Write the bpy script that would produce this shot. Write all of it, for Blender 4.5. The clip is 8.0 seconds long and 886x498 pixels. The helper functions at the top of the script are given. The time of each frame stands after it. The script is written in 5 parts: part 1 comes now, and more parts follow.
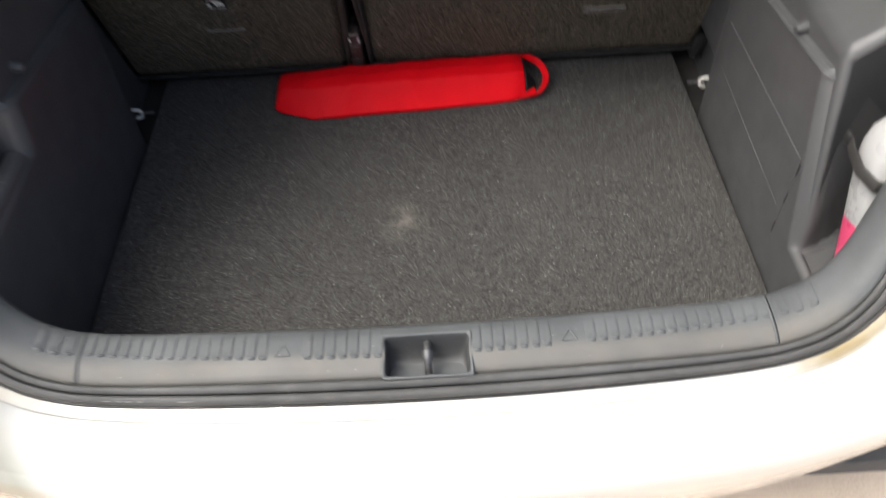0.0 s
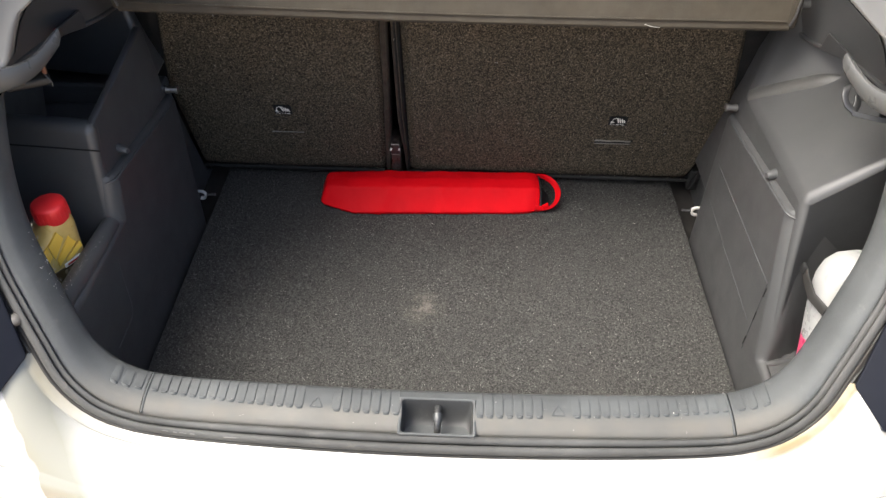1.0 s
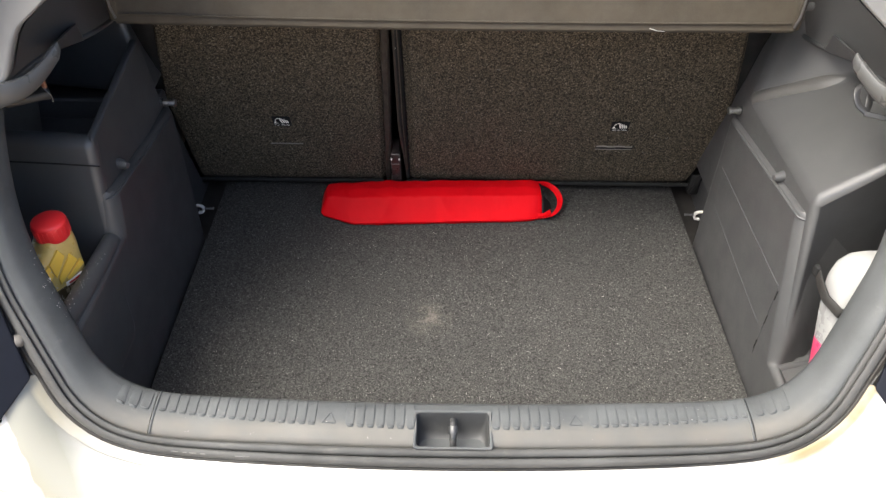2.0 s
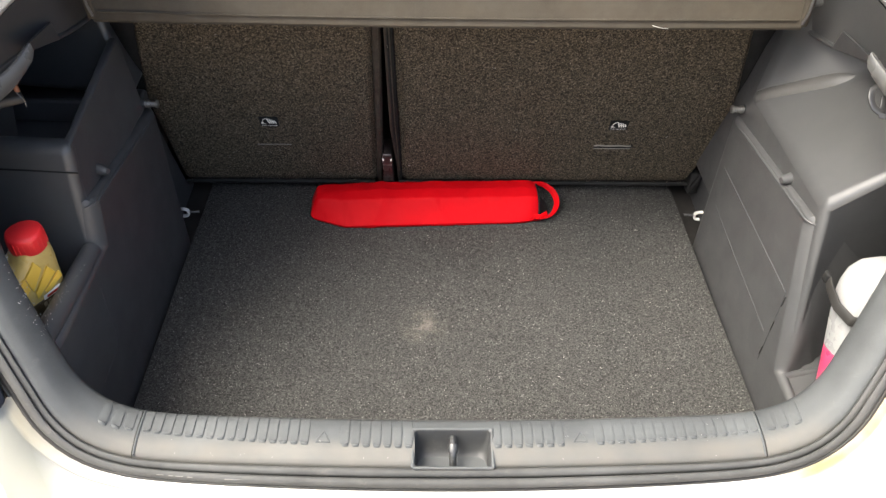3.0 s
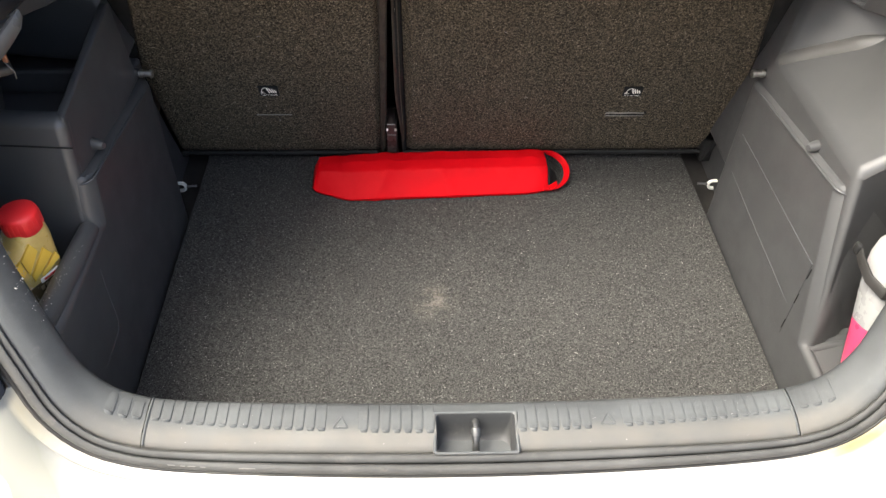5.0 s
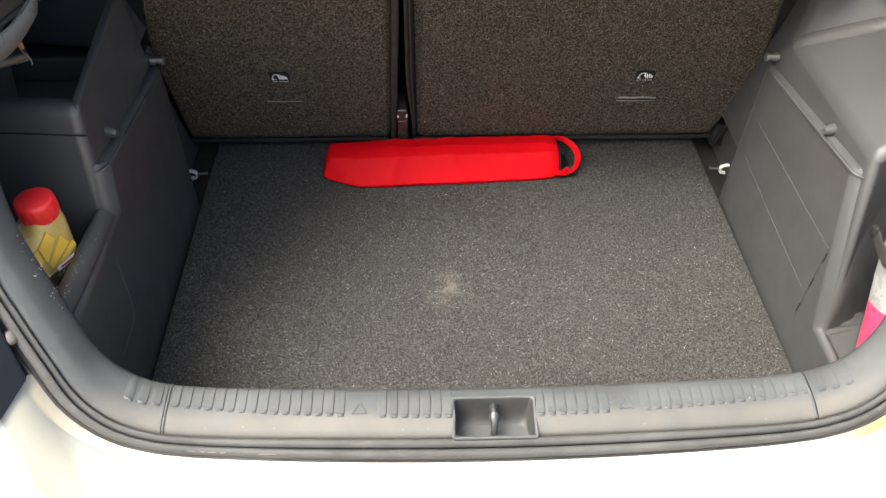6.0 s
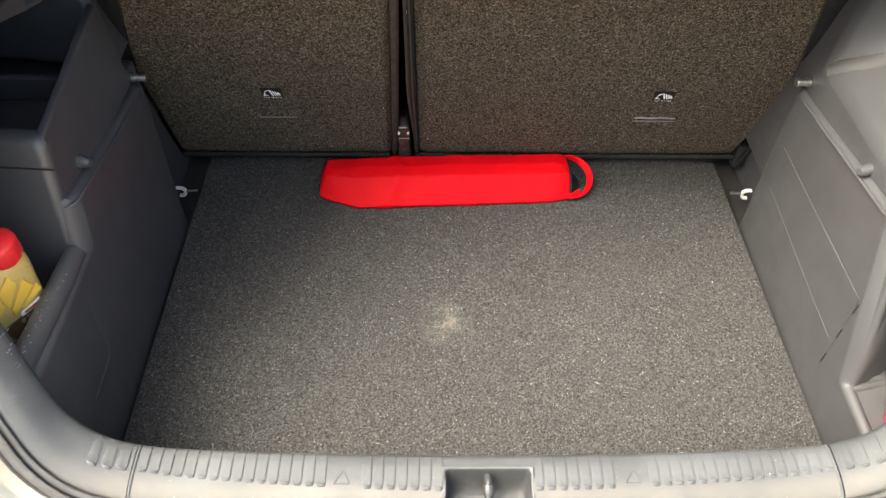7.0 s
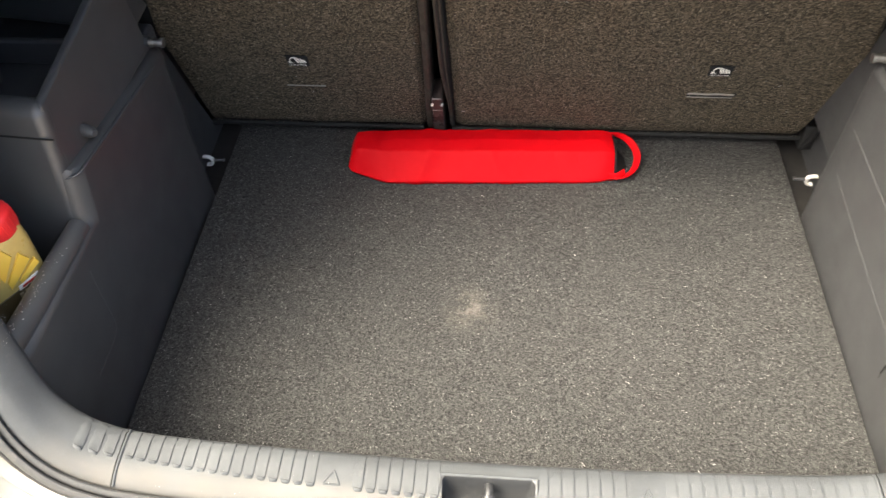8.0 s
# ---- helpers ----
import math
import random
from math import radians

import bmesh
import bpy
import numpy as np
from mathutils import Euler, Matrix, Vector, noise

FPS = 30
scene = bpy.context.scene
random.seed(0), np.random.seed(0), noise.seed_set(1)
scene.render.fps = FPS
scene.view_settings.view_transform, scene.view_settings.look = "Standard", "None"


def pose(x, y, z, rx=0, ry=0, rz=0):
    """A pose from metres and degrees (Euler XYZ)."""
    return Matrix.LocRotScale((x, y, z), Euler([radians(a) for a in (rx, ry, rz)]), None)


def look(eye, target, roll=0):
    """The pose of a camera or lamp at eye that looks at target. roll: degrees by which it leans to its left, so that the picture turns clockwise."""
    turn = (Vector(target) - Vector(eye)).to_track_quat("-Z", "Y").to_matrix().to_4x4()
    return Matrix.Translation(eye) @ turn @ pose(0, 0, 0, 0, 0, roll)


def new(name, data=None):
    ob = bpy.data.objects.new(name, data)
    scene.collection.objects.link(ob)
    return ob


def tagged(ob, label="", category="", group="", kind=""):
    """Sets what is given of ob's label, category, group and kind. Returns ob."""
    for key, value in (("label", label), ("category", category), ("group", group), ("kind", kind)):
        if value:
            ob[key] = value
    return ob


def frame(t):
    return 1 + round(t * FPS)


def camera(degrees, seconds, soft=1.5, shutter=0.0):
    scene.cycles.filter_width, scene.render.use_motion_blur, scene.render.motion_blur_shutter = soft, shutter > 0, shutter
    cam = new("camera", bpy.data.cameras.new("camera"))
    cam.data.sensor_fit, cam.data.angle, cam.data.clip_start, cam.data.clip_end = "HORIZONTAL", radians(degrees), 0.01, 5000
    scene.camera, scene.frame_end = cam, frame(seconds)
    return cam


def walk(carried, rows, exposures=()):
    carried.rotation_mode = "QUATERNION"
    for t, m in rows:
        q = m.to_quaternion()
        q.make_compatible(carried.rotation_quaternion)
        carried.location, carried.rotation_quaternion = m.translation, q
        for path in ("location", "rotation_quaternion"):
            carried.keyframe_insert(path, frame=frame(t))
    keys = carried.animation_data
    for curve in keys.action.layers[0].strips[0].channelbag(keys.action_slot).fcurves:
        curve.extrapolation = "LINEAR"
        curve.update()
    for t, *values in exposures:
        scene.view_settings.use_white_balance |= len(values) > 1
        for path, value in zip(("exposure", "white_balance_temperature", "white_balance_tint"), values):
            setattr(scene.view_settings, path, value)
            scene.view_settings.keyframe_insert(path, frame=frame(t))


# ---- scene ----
cam = camera(60.2, 8.0, soft=1.35, shutter=0.5)
PATH = [
    (0, (0.024, -0.468, 1.384), (0.025, 0.802, -0.16), -3.2),
    (0.1, (0.01, -0.496, 1.409), (0.007, 0.817, -0.099), -2.2),
    (0.2, (-0.003, -0.52, 1.426), (-0.002, 0.838, -0.042), -1.2),
    (0.3, (-0.003, -0.538, 1.442), (-0.005, 0.849, 0.002), -0.7),
    (0.5, (-0.007, -0.566, 1.47), (0.014, 0.857, 0.066), 1.1),
    (1, (0.013, -0.603, 1.499), (-0.012, 0.862, 0.138), 1.3),
    (1.5, (-0.005, -0.606, 1.496), (-0.007, 0.877, 0.154), 1.3),
    (2, (-0.02, -0.592, 1.488), (-0.01, 0.891, 0.146), 1.0),
    (3.5, (-0.039, -0.525, 1.467), (0.023, 0.927, 0.093), 1.8),
    (4, (-0.049, -0.514, 1.458), (0.026, 0.92, 0.066), 1.9),
    (4.5, (-0.06, -0.501, 1.452), (0.017, 0.916, 0.043), 1.9),
    (6, (-0.089, -0.502, 1.447), (-0.018, 0.883, 0.006), 1.3),
    (6.5, (-0.094, -0.458, 1.421), (-0.031, 0.906, -0.041), 1.5),
    (7, (-0.064, -0.385, 1.447), (-0.029, 0.96, -0.033), 1.3),
    (7.5, (-0.039, -0.337, 1.432), (-0.035, 0.951, -0.098), 1.5),
    (8, (0.001, -0.317, 1.411), (-0.144, 0.952, -0.128), -2.7),
]
EXPOSURES = [(0.0, 1.5, 6400, 6), (0.2, 1.4, 6400, 6), (0.5, 1.86, 6450, 5), (1.0, 1.86, 6550, 5), (2.0, 1.95, 6550, 5), (3.5, 2.25, 6750, 4), (6.5, 2.2, 6750, 4), (7.0, 2.58, 7000, 4), (8.0, 2.64, 7100, 4)]
walk(cam, [(t, look(eye, target, roll)) for t, eye, target, roll in PATH], [(t, e - 0.01, k, g) for t, e, k, g in EXPOSURES])

# ---- world and light ----
world = bpy.data.worlds.new("world")
scene.world = world
world.use_nodes = True
wn = world.node_tree
sky = wn.nodes.new("ShaderNodeTexSky")
sky.sky_type = "NISHITA"
sky.sun_disc = False
SUN_EL, SUN_AZ = 60.0, 247.0  # azimuth: clockwise from +y
sky.sun_elevation, sky.sun_rotation = radians(SUN_EL), radians(SUN_AZ)
sky.air_density, sky.dust_density, sky.ozone_density = 0.7, 6.0, 0.6
wn.links.new(sky.outputs[0], wn.nodes["Background"].inputs[0])
wn.nodes["Background"].inputs[1].default_value = 0.15
sun = new("sun", bpy.data.lights.new("sun", "SUN"))
sun.data.energy, sun.data.angle, sun.data.color = 1.6, radians(32), (1.0, 0.975, 0.945)
sun_from = Vector((math.sin(radians(SUN_AZ)) * math.cos(radians(SUN_EL)), math.cos(radians(SUN_AZ)) * math.cos(radians(SUN_EL)), math.sin(radians(SUN_EL))))
sun.matrix_world = look(sun_from * 8, (0, 0, 0))


# ---- materials ----
def material(name, color, rough=0.5, metal=0.0, mottle=0.25, mottle_scale=9.0, grain=0.0, grain_scale=900.0,
             bump=0.0, bump_scale=700.0, dust=0.0, dust_color=(0.30, 0.28, 0.25), dust_scale=60.0, rough_var=0.12, coat=0.0):
    """Principled surface with broad mottling, fine grain, relief and sparse dust."""
    m = bpy.data.materials.new(name)
    m.use_nodes = True
    nt = m.node_tree
    p = nt.nodes["Principled BSDF"]
    tc = nt.nodes.new("ShaderNodeTexCoord")

    def noise_node(scale, detail=3.0, roughness=0.6):
        n = nt.nodes.new("ShaderNodeTexNoise")
        n.inputs["Scale"].default_value = scale
        n.inputs["Detail"].default_value = detail
        n.inputs["Roughness"].default_value = roughness
        nt.links.new(tc.outputs["Object"], n.inputs["Vector"])
        return n.outputs["Fac"]

    def ranged(src, a, b, lo, hi):
        r = nt.nodes.new("ShaderNodeMapRange")
        r.inputs[1].default_value, r.inputs[2].default_value = a, b
        r.inputs[3].default_value, r.inputs[4].default_value = lo, hi
        nt.links.new(src, r.inputs[0])
        return r.outputs[0]

    def mixed(fac, a, b, blend="MIX"):
        x = nt.nodes.new("ShaderNodeMix")
        x.data_type, x.blend_type = "RGBA", blend
        if isinstance(fac, float):
            x.inputs[0].default_value = fac
        else:
            nt.links.new(fac, x.inputs[0])
        for sock, v in ((x.inputs[6], a), (x.inputs[7], b)):
            if isinstance(v, tuple):
                sock.default_value = (*v, 1)
            else:
                nt.links.new(v, sock)
        return x.outputs[2]

    big = noise_node(mottle_scale, 4.0)
    dark = tuple(c * (1 - mottle) for c in color)
    light = tuple(min(1.0, c * (1 + mottle)) for c in color)
    col = mixed(ranged(big, 0.3, 0.7, 0.0, 1.0), dark, light)
    if grain:
        g = noise_node(grain_scale, 2.0, 0.7)
        col = mixed(ranged(g, 0.35, 0.65, 0.0, grain), col, light)
    if dust:
        dn = noise_node(dust_scale, 6.0, 0.75)
        col = mixed(ranged(dn, 0.58, 0.80, 0.0, dust), col, dust_color)
    nt.links.new(col, p.inputs["Base Color"])
    nt.links.new(ranged(noise_node(mottle_scale * 2.3, 4.0), 0.3, 0.7, max(0.02, rough - rough_var), min(1.0, rough + rough_var)), p.inputs["Roughness"])
    p.inputs["Metallic"].default_value = metal
    p.inputs["Coat Weight"].default_value = coat
    if bump:
        b = nt.nodes.new("ShaderNodeBump")
        b.inputs["Strength"].default_value = bump
        b.inputs["Distance"].default_value = 0.001
        nt.links.new(noise_node(bump_scale, 3.0), b.inputs["Height"])
        nt.links.new(b.outputs[0], p.inputs["Normal"])
    return m


def carpet(name, low, high, scale=420.0, stain=None, bump=0.9, contrast=(0.46, 0.66)):
    """Needle felt: dark fibres with pale flecks at two scales; stain is (x, y, radius) of a dusty spot."""
    m = bpy.data.materials.new(name)
    m.use_nodes = True
    nt = m.node_tree
    p = nt.nodes["Principled BSDF"]
    tc = nt.nodes.new("ShaderNodeTexCoord")

    def node(kind, **inputs):
        n = nt.nodes.new(kind)
        for k, v in inputs.items():
            n.inputs[k].default_value = v
        return n

    def link_noise(scale, detail, rough, stretch=(1, 1, 1)):
        mp = node("ShaderNodeMapping", Scale=stretch)
        nt.links.new(tc.outputs["Object"], mp.inputs["Vector"])
        n = node("ShaderNodeTexNoise", Scale=scale, Detail=detail, Roughness=rough, Distortion=0.6)
        nt.links.new(mp.outputs[0], n.inputs["Vector"])
        return n.outputs["Fac"]

    def ranged(src, a, b, lo, hi):
        r = node("ShaderNodeMapRange")
        r.inputs[1].default_value, r.inputs[2].default_value = a, b
        r.inputs[3].default_value, r.inputs[4].default_value = lo, hi
        nt.links.new(src, r.inputs[0])
        return r.outputs[0]

    def mixed(fac, a, b):
        x = nt.nodes.new("ShaderNodeMix")
        x.data_type = "RGBA"
        nt.links.new(fac, x.inputs[0])
        for sock, v in ((x.inputs[6], a), (x.inputs[7], b)):
            if isinstance(v, tuple):
                sock.default_value = (*v, 1)
            else:
                nt.links.new(v, sock)
        return x.outputs[2]

    fibre = link_noise(scale, 1.0, 0.5, (0.75, 1.15, 1.0))

    def curls(src, mask, width):
        """Thin winding lines where the noise crosses its middle, broken up by a mask."""
        off = nt.nodes.new("ShaderNodeMath")
        off.operation = "SUBTRACT"
        off.inputs[1].default_value = 0.5
        nt.links.new(src, off.inputs[0])
        mag = nt.nodes.new("ShaderNodeMath")
        mag.operation = "ABSOLUTE"
        nt.links.new(off.outputs[0], mag.inputs[0])
        mul = nt.nodes.new("ShaderNodeMath")
        mul.operation = "MULTIPLY"
        nt.links.new(ranged(mag.outputs[0], width * 0.35, width, 1.0, 0.0), mul.inputs[0])
        nt.links.new(ranged(mask, contrast[0], contrast[1], 0.0, 1.0), mul.inputs[1])
        return mul.outputs[0]

    wide = link_noise(scale * 0.66, 1.0, 0.4, (0.5, 1.3, 1.0))
    clump = link_noise(14.0, 3.0, 0.5)
    mid = tuple((a * 1.5 + b * 0.10) for a, b in zip(low, high))
    col = mixed(ranged(clump, 0.35, 0.65, 0.1, 0.5), low, mid)
    col = mixed(curls(fibre, link_noise(scale * 0.5, 1.0, 0.5), 0.13), col, high)
    col = mixed(curls(wide, link_noise(scale * 0.37, 1.0, 0.5, (1.1, 0.9, 1.0)), 0.09), col, tuple(c * 1.5 for c in high))
    fleck = link_noise(150.0, 5.0, 0.85)
    col = mixed(ranged(fleck, 0.74, 0.80, 0.0, 0.7), col, (0.30, 0.29, 0.275))
    if stain:
        sep = node("ShaderNodeVectorMath")
        sep.operation = "DISTANCE"
        sep.inputs[1].default_value = (stain[0], stain[1], stain[3])
        nt.links.new(tc.outputs["Object"], sep.inputs[0])
        core = ranged(sep.outputs["Value"], stain[2] * 0.1, stain[2], 1.0, 0.0)
        blot = link_noise(55.0, 6.0, 0.8)
        mul = nt.nodes.new("ShaderNodeMath")
        mul.operation = "MULTIPLY"
        nt.links.new(core, mul.inputs[0])
        nt.links.new(ranged(blot, 0.42, 0.66, 0.0, 0.5), mul.inputs[1])
        col = mixed(mul.outputs[0], col, (0.30, 0.275, 0.23))
    nt.links.new(col, p.inputs["Base Color"])
    p.inputs["Roughness"].default_value = 0.75
    p.inputs["Specular IOR Level"].default_value = 0.12
    b = node("ShaderNodeBump", Strength=bump, Distance=0.003)
    nt.links.new(fibre, b.inputs["Height"])
    nt.links.new(b.outputs[0], p.inputs["Normal"])
    return m


M_CARPET = carpet("floor carpet", (0.0115, 0.0115, 0.0110), (0.0760, 0.0750, 0.0718), scale=820.0, contrast=(0.34, 0.65), stain=(-0.038, -0.032, 0.050, 0.02))
M_SEAT = carpet("seat back carpet", (0.0165, 0.0132, 0.0095), (0.1560, 0.1280, 0.0910), scale=720.0, contrast=(0.42, 0.64))
M_TRIM = material("black moulded plastic", (0.0485, 0.0492, 0.0505), 0.45, bump=0.12, bump_scale=1500.0, grain=0.3, mottle=0.14, rough_var=0.06)
M_TRIM.node_tree.nodes["Principled BSDF"].inputs["Specular IOR Level"].default_value = 0.75
M_WELT = material("polished black plastic", (0.056, 0.055, 0.053), 0.42, mottle=0.14, rough_var=0.05)
M_WELT.node_tree.nodes["Principled BSDF"].inputs["Specular IOR Level"].default_value = 1.0
M_TRIM_UP = material("dark upper trim plastic", (0.0806, 0.0741, 0.0650), 0.45, bump=0.2, bump_scale=1500.0, mottle=0.15)
M_SILL = material("dusty grey sill plastic", (0.0570, 0.0606, 0.0622), 0.58, bump=0.3, bump_scale=1300.0, grain=0.4, dust=0.5, dust_scale=60.0, dust_color=(0.13, 0.128, 0.12), mottle=0.28)
M_RUBBER = material("black sealing rubber", (0.0567, 0.0567, 0.0554), 0.72, bump=0.15, bump_scale=400.0, dust=0.35, dust_scale=50.0, dust_color=(0.18, 0.16, 0.14), mottle=0.3)
M_RUBBER.node_tree.nodes["Principled BSDF"].inputs["Specular IOR Level"].default_value = 0.25
M_SILL.node_tree.nodes["Principled BSDF"].inputs["Specular IOR Level"].default_value = 0.3
M_FOOT = material("black seal carrier", (0.0192, 0.0180, 0.0168), 0.6, mottle=0.3)
M_PAINT = material("white car paint", (0.43, 0.43, 0.408), 0.22, mottle=0.03, rough_var=0.05, coat=0.6)


def masked_tint(m, mask, color, scale=38.0, least=0.55):
    """Dirt with an outline of its own, or painted shade: a colour that follows a mask stored on the mesh, broken up by
    noise.
    """
    nt = m.node_tree
    p = nt.nodes["Principled BSDF"]
    old = p.inputs["Base Color"].links[0].from_socket
    tc = nt.nodes.new("ShaderNodeTexCoord")
    nz = nt.nodes.new("ShaderNodeTexNoise")
    nz.inputs["Scale"].default_value, nz.inputs["Detail"].default_value = scale, 5.0
    nt.links.new(tc.outputs["Object"], nz.inputs["Vector"])
    at = nt.nodes.new("ShaderNodeAttribute")
    at.attribute_name = mask
    r = nt.nodes.new("ShaderNodeMapRange")
    r.inputs[1].default_value, r.inputs[2].default_value = 0.25, 0.62
    r.inputs[3].default_value, r.inputs[4].default_value = least, 1.0
    nt.links.new(nz.outputs["Fac"], r.inputs[0])
    k = nt.nodes.new("ShaderNodeMath")
    k.operation, k.use_clamp = "MULTIPLY", True
    nt.links.new(at.outputs["Fac"], k.inputs[0])
    nt.links.new(r.outputs[0], k.inputs[1])
    x = nt.nodes.new("ShaderNodeMix")
    x.data_type = "RGBA"
    nt.links.new(k.outputs[0], x.inputs[0])
    nt.links.new(old, x.inputs[6])
    x.inputs[7].default_value = (*color, 1)
    nt.links.new(x.outputs[2], p.inputs["Base Color"])


masked_tint(M_PAINT, "panel_shade", (0.195, 0.192, 0.158), 20.0, 0.85)  # shade painted in grey on the jamb under one lamp
masked_tint(M_PAINT, "run_off", (0.168, 0.128, 0.054), 30.0, 0.75)  # rusty water run-off beside the seal
masked_tint(M_SILL, "settled", (0.094, 0.089, 0.080), 25.0, 0.5)  # brown dust on the level strip of the sill
M_LAMP = material("dark tail lamp plastic", (0.0088, 0.0099, 0.0143), 0.38, mottle=0.2)
M_LAMP.node_tree.nodes["Principled BSDF"].inputs["Specular IOR Level"].default_value = 0.08
M_GREY = material("light grey pillar plastic", (0.114, 0.1125, 0.1085), 0.5, bump=0.2, bump_scale=1300.0, mottle=0.08)
M_LEDGE = material("grey ledge plastic", (0.0600, 0.0600, 0.0585), 0.33, bump=0.2, bump_scale=1300.0, mottle=0.1)
M_SHELF = material("grey brown shelf felt", (0.046, 0.0380, 0.0270), 0.9, bump=0.5, bump_scale=900.0, grain=0.5, grain_scale=700.0, mottle=0.2, mottle_scale=14.0)
M_RED = material("red nylon cloth", (0.49, 0.0014, 0.0060), 0.6, bump=0.25, bump_scale=1600.0, mottle=0.10, rough_var=0.06)
M_RED.node_tree.nodes["Principled BSDF"].inputs["Specular IOR Level"].default_value = 0.10
M_BLACK = material("black webbing", (0.0144, 0.0144, 0.0144), 0.7, bump=0.3, bump_scale=900.0)
M_BLACK.node_tree.nodes["Principled BSDF"].inputs["Specular IOR Level"].default_value = 0.18
M_HOOK = material("white plastic", (0.5720, 0.5610, 0.5280), 0.4, mottle=0.06)
M_STEEL = material("worn steel", (0.42, 0.41, 0.39), 0.36, metal=1.0, mottle=0.25, mottle_scale=120.0)
M_BRACKET = material("brown black bracket plastic", (0.0390, 0.0286, 0.0260), 0.35, mottle=0.2)
M_CAP = material("red bottle cap plastic", (0.6900, 0.0207, 0.0253), 0.40, mottle=0.05)
M_OIL = material("gold oil bottle plastic", (0.50, 0.360, 0.115), 0.33, mottle=0.15, mottle_scale=30.0)
M_YELLOW = material("yellow bottle panel", (0.68, 0.440, 0.060), 0.35, mottle=0.06)
M_LABEL = material("dark brown printed label", (0.1050, 0.0770, 0.0308), 0.4, mottle=0.2)
M_TAN = material("tan print", (0.36, 0.30, 0.20), 0.5)
M_PRINT = material("pale print", (0.88, 0.84, 0.76), 0.6, mottle=0.1)
M_REDPRINT = material("red print", (0.55, 0.05, 0.04), 0.5)
M_JUG = material("milky white bottle plastic", (0.285, 0.285, 0.283), 0.30, mottle=0.05)
M_PINK = material("pink washer fluid seen through plastic", (0.54, 0.055, 0.14), 0.35, mottle=0.05)
M_ORANGE = material("orange lamp contact", (0.13, 0.045, 0.022), 0.4)
M_GROUND = material("brown dusty paving", (0.40, 0.325, 0.25), 0.9, mottle=0.25, mottle_scale=3.0, grain=0.5, grain_scale=220.0, bump=0.8, bump_scale=160.0)
M_SHELL = material("dark headlining", (0.05, 0.05, 0.05), 0.9, mottle=0.2)
M_THREAD = material("grey thread", (0.22, 0.20, 0.175), 0.7)
M_LINT = material("grey lint", (0.4420, 0.4290, 0.4030), 0.8)
M_SUNK = material("dark recess plastic", (0.0345, 0.0353, 0.0360), 0.5, mottle=0.3, dust=0.5, dust_scale=70.0, dust_color=(0.11, 0.10, 0.09))
M_GLOSS = material("glossy black plastic", (0.018, 0.018, 0.018), 0.42, mottle=0.1)
M_PIN = material("dull greased steel", (0.085, 0.085, 0.085), 0.45, metal=0.7, mottle=0.3, mottle_scale=200.0)
M_CHIP = material("bare scuffed rubber", (0.11, 0.107, 0.10), 0.6)


# ---- mesh helpers ----
ORIGIN = {}
EVEN = (M_TRIM, M_TRIM_UP, M_GREY, M_LEDGE, M_LAMP)


def thing(name, base, label, category, group="", kind=""):
    """An Empty at the base of a thing; its parts hang under it."""
    ob = new(name)
    ob.empty_display_size = 0.03
    ob.location = base
    ORIGIN[ob.name] = Vector(base)
    return tagged(ob, label, category, group, kind)


def mesh_of(name, bm, mat, smooth=38.0):
    bmesh.ops.recalc_face_normals(bm, faces=bm.faces)
    me = bpy.data.meshes.new(name)
    bm.to_mesh(me)
    bm.free()
    me.materials.append(mat)
    if smooth and len(me.polygons):
        me.polygons.foreach_set("use_smooth", [True] * len(me.polygons))
        me.set_sharp_from_angle(angle=radians(smooth))
    return me


def part(name, bm, mat, parent, label="", smooth=38.0):
    """Links a bmesh, given in world metres, as one mesh under a thing or a part."""
    base = ORIGIN[parent.name]
    bmesh.ops.translate(bm, verts=bm.verts, vec=-base)
    ob = new(name, mesh_of(name, bm, mat, smooth))
    ob.parent = parent
    if mat in EVEN:
        wn = ob.modifiers.new("even_normals", "WEIGHTED_NORMAL")
        wn.keep_sharp = True
    ORIGIN[ob.name] = base
    return tagged(ob, label)


def solo(name, bm, mat, label, category, kind="", group="", smooth=38.0):
    """A thing of one mesh, with its origin at the middle of its underside."""
    xs, ys, zs = zip(*[v.co for v in bm.verts])
    base = Vector(((min(xs) + max(xs)) / 2, (min(ys) + max(ys)) / 2, min(zs)))
    bmesh.ops.translate(bm, verts=bm.verts, vec=-base)
    ob = new(name, mesh_of(name, bm, mat, smooth))
    ob.location = base
    ORIGIN[ob.name] = base
    return tagged(ob, label, category, group, kind)


def join(*bms):
    out = bmesh.new()
    for b in bms:
        me = bpy.data.meshes.new("tmp")
        b.to_mesh(me)
        b.free()
        out.from_mesh(me)
        bpy.data.meshes.remove(me)
    return out


def bevelled(bm, width, seg=3, angle=25.0):
    if width > 0:
        edges = [e for e in bm.edges if len(e.link_faces) == 2 and e.calc_face_angle(0) > radians(angle)]
        bmesh.ops.bevel(bm, geom=edges, offset=width, segments=seg, profile=0.5, affect="EDGES", clamp_overlap=True)
    return bm


def box(x0, x1, y0, y1, z0, z1, bevel=0.0, seg=3):
    bm = bmesh.new()
    bmesh.ops.create_cube(bm, size=1.0)
    for v in bm.verts:
        v.co = Vector((x0 + (v.co.x + 0.5) * (x1 - x0), y0 + (v.co.y + 0.5) * (y1 - y0), z0 + (v.co.z + 0.5) * (z1 - z0)))
    return bevelled(bm, bevel, seg)


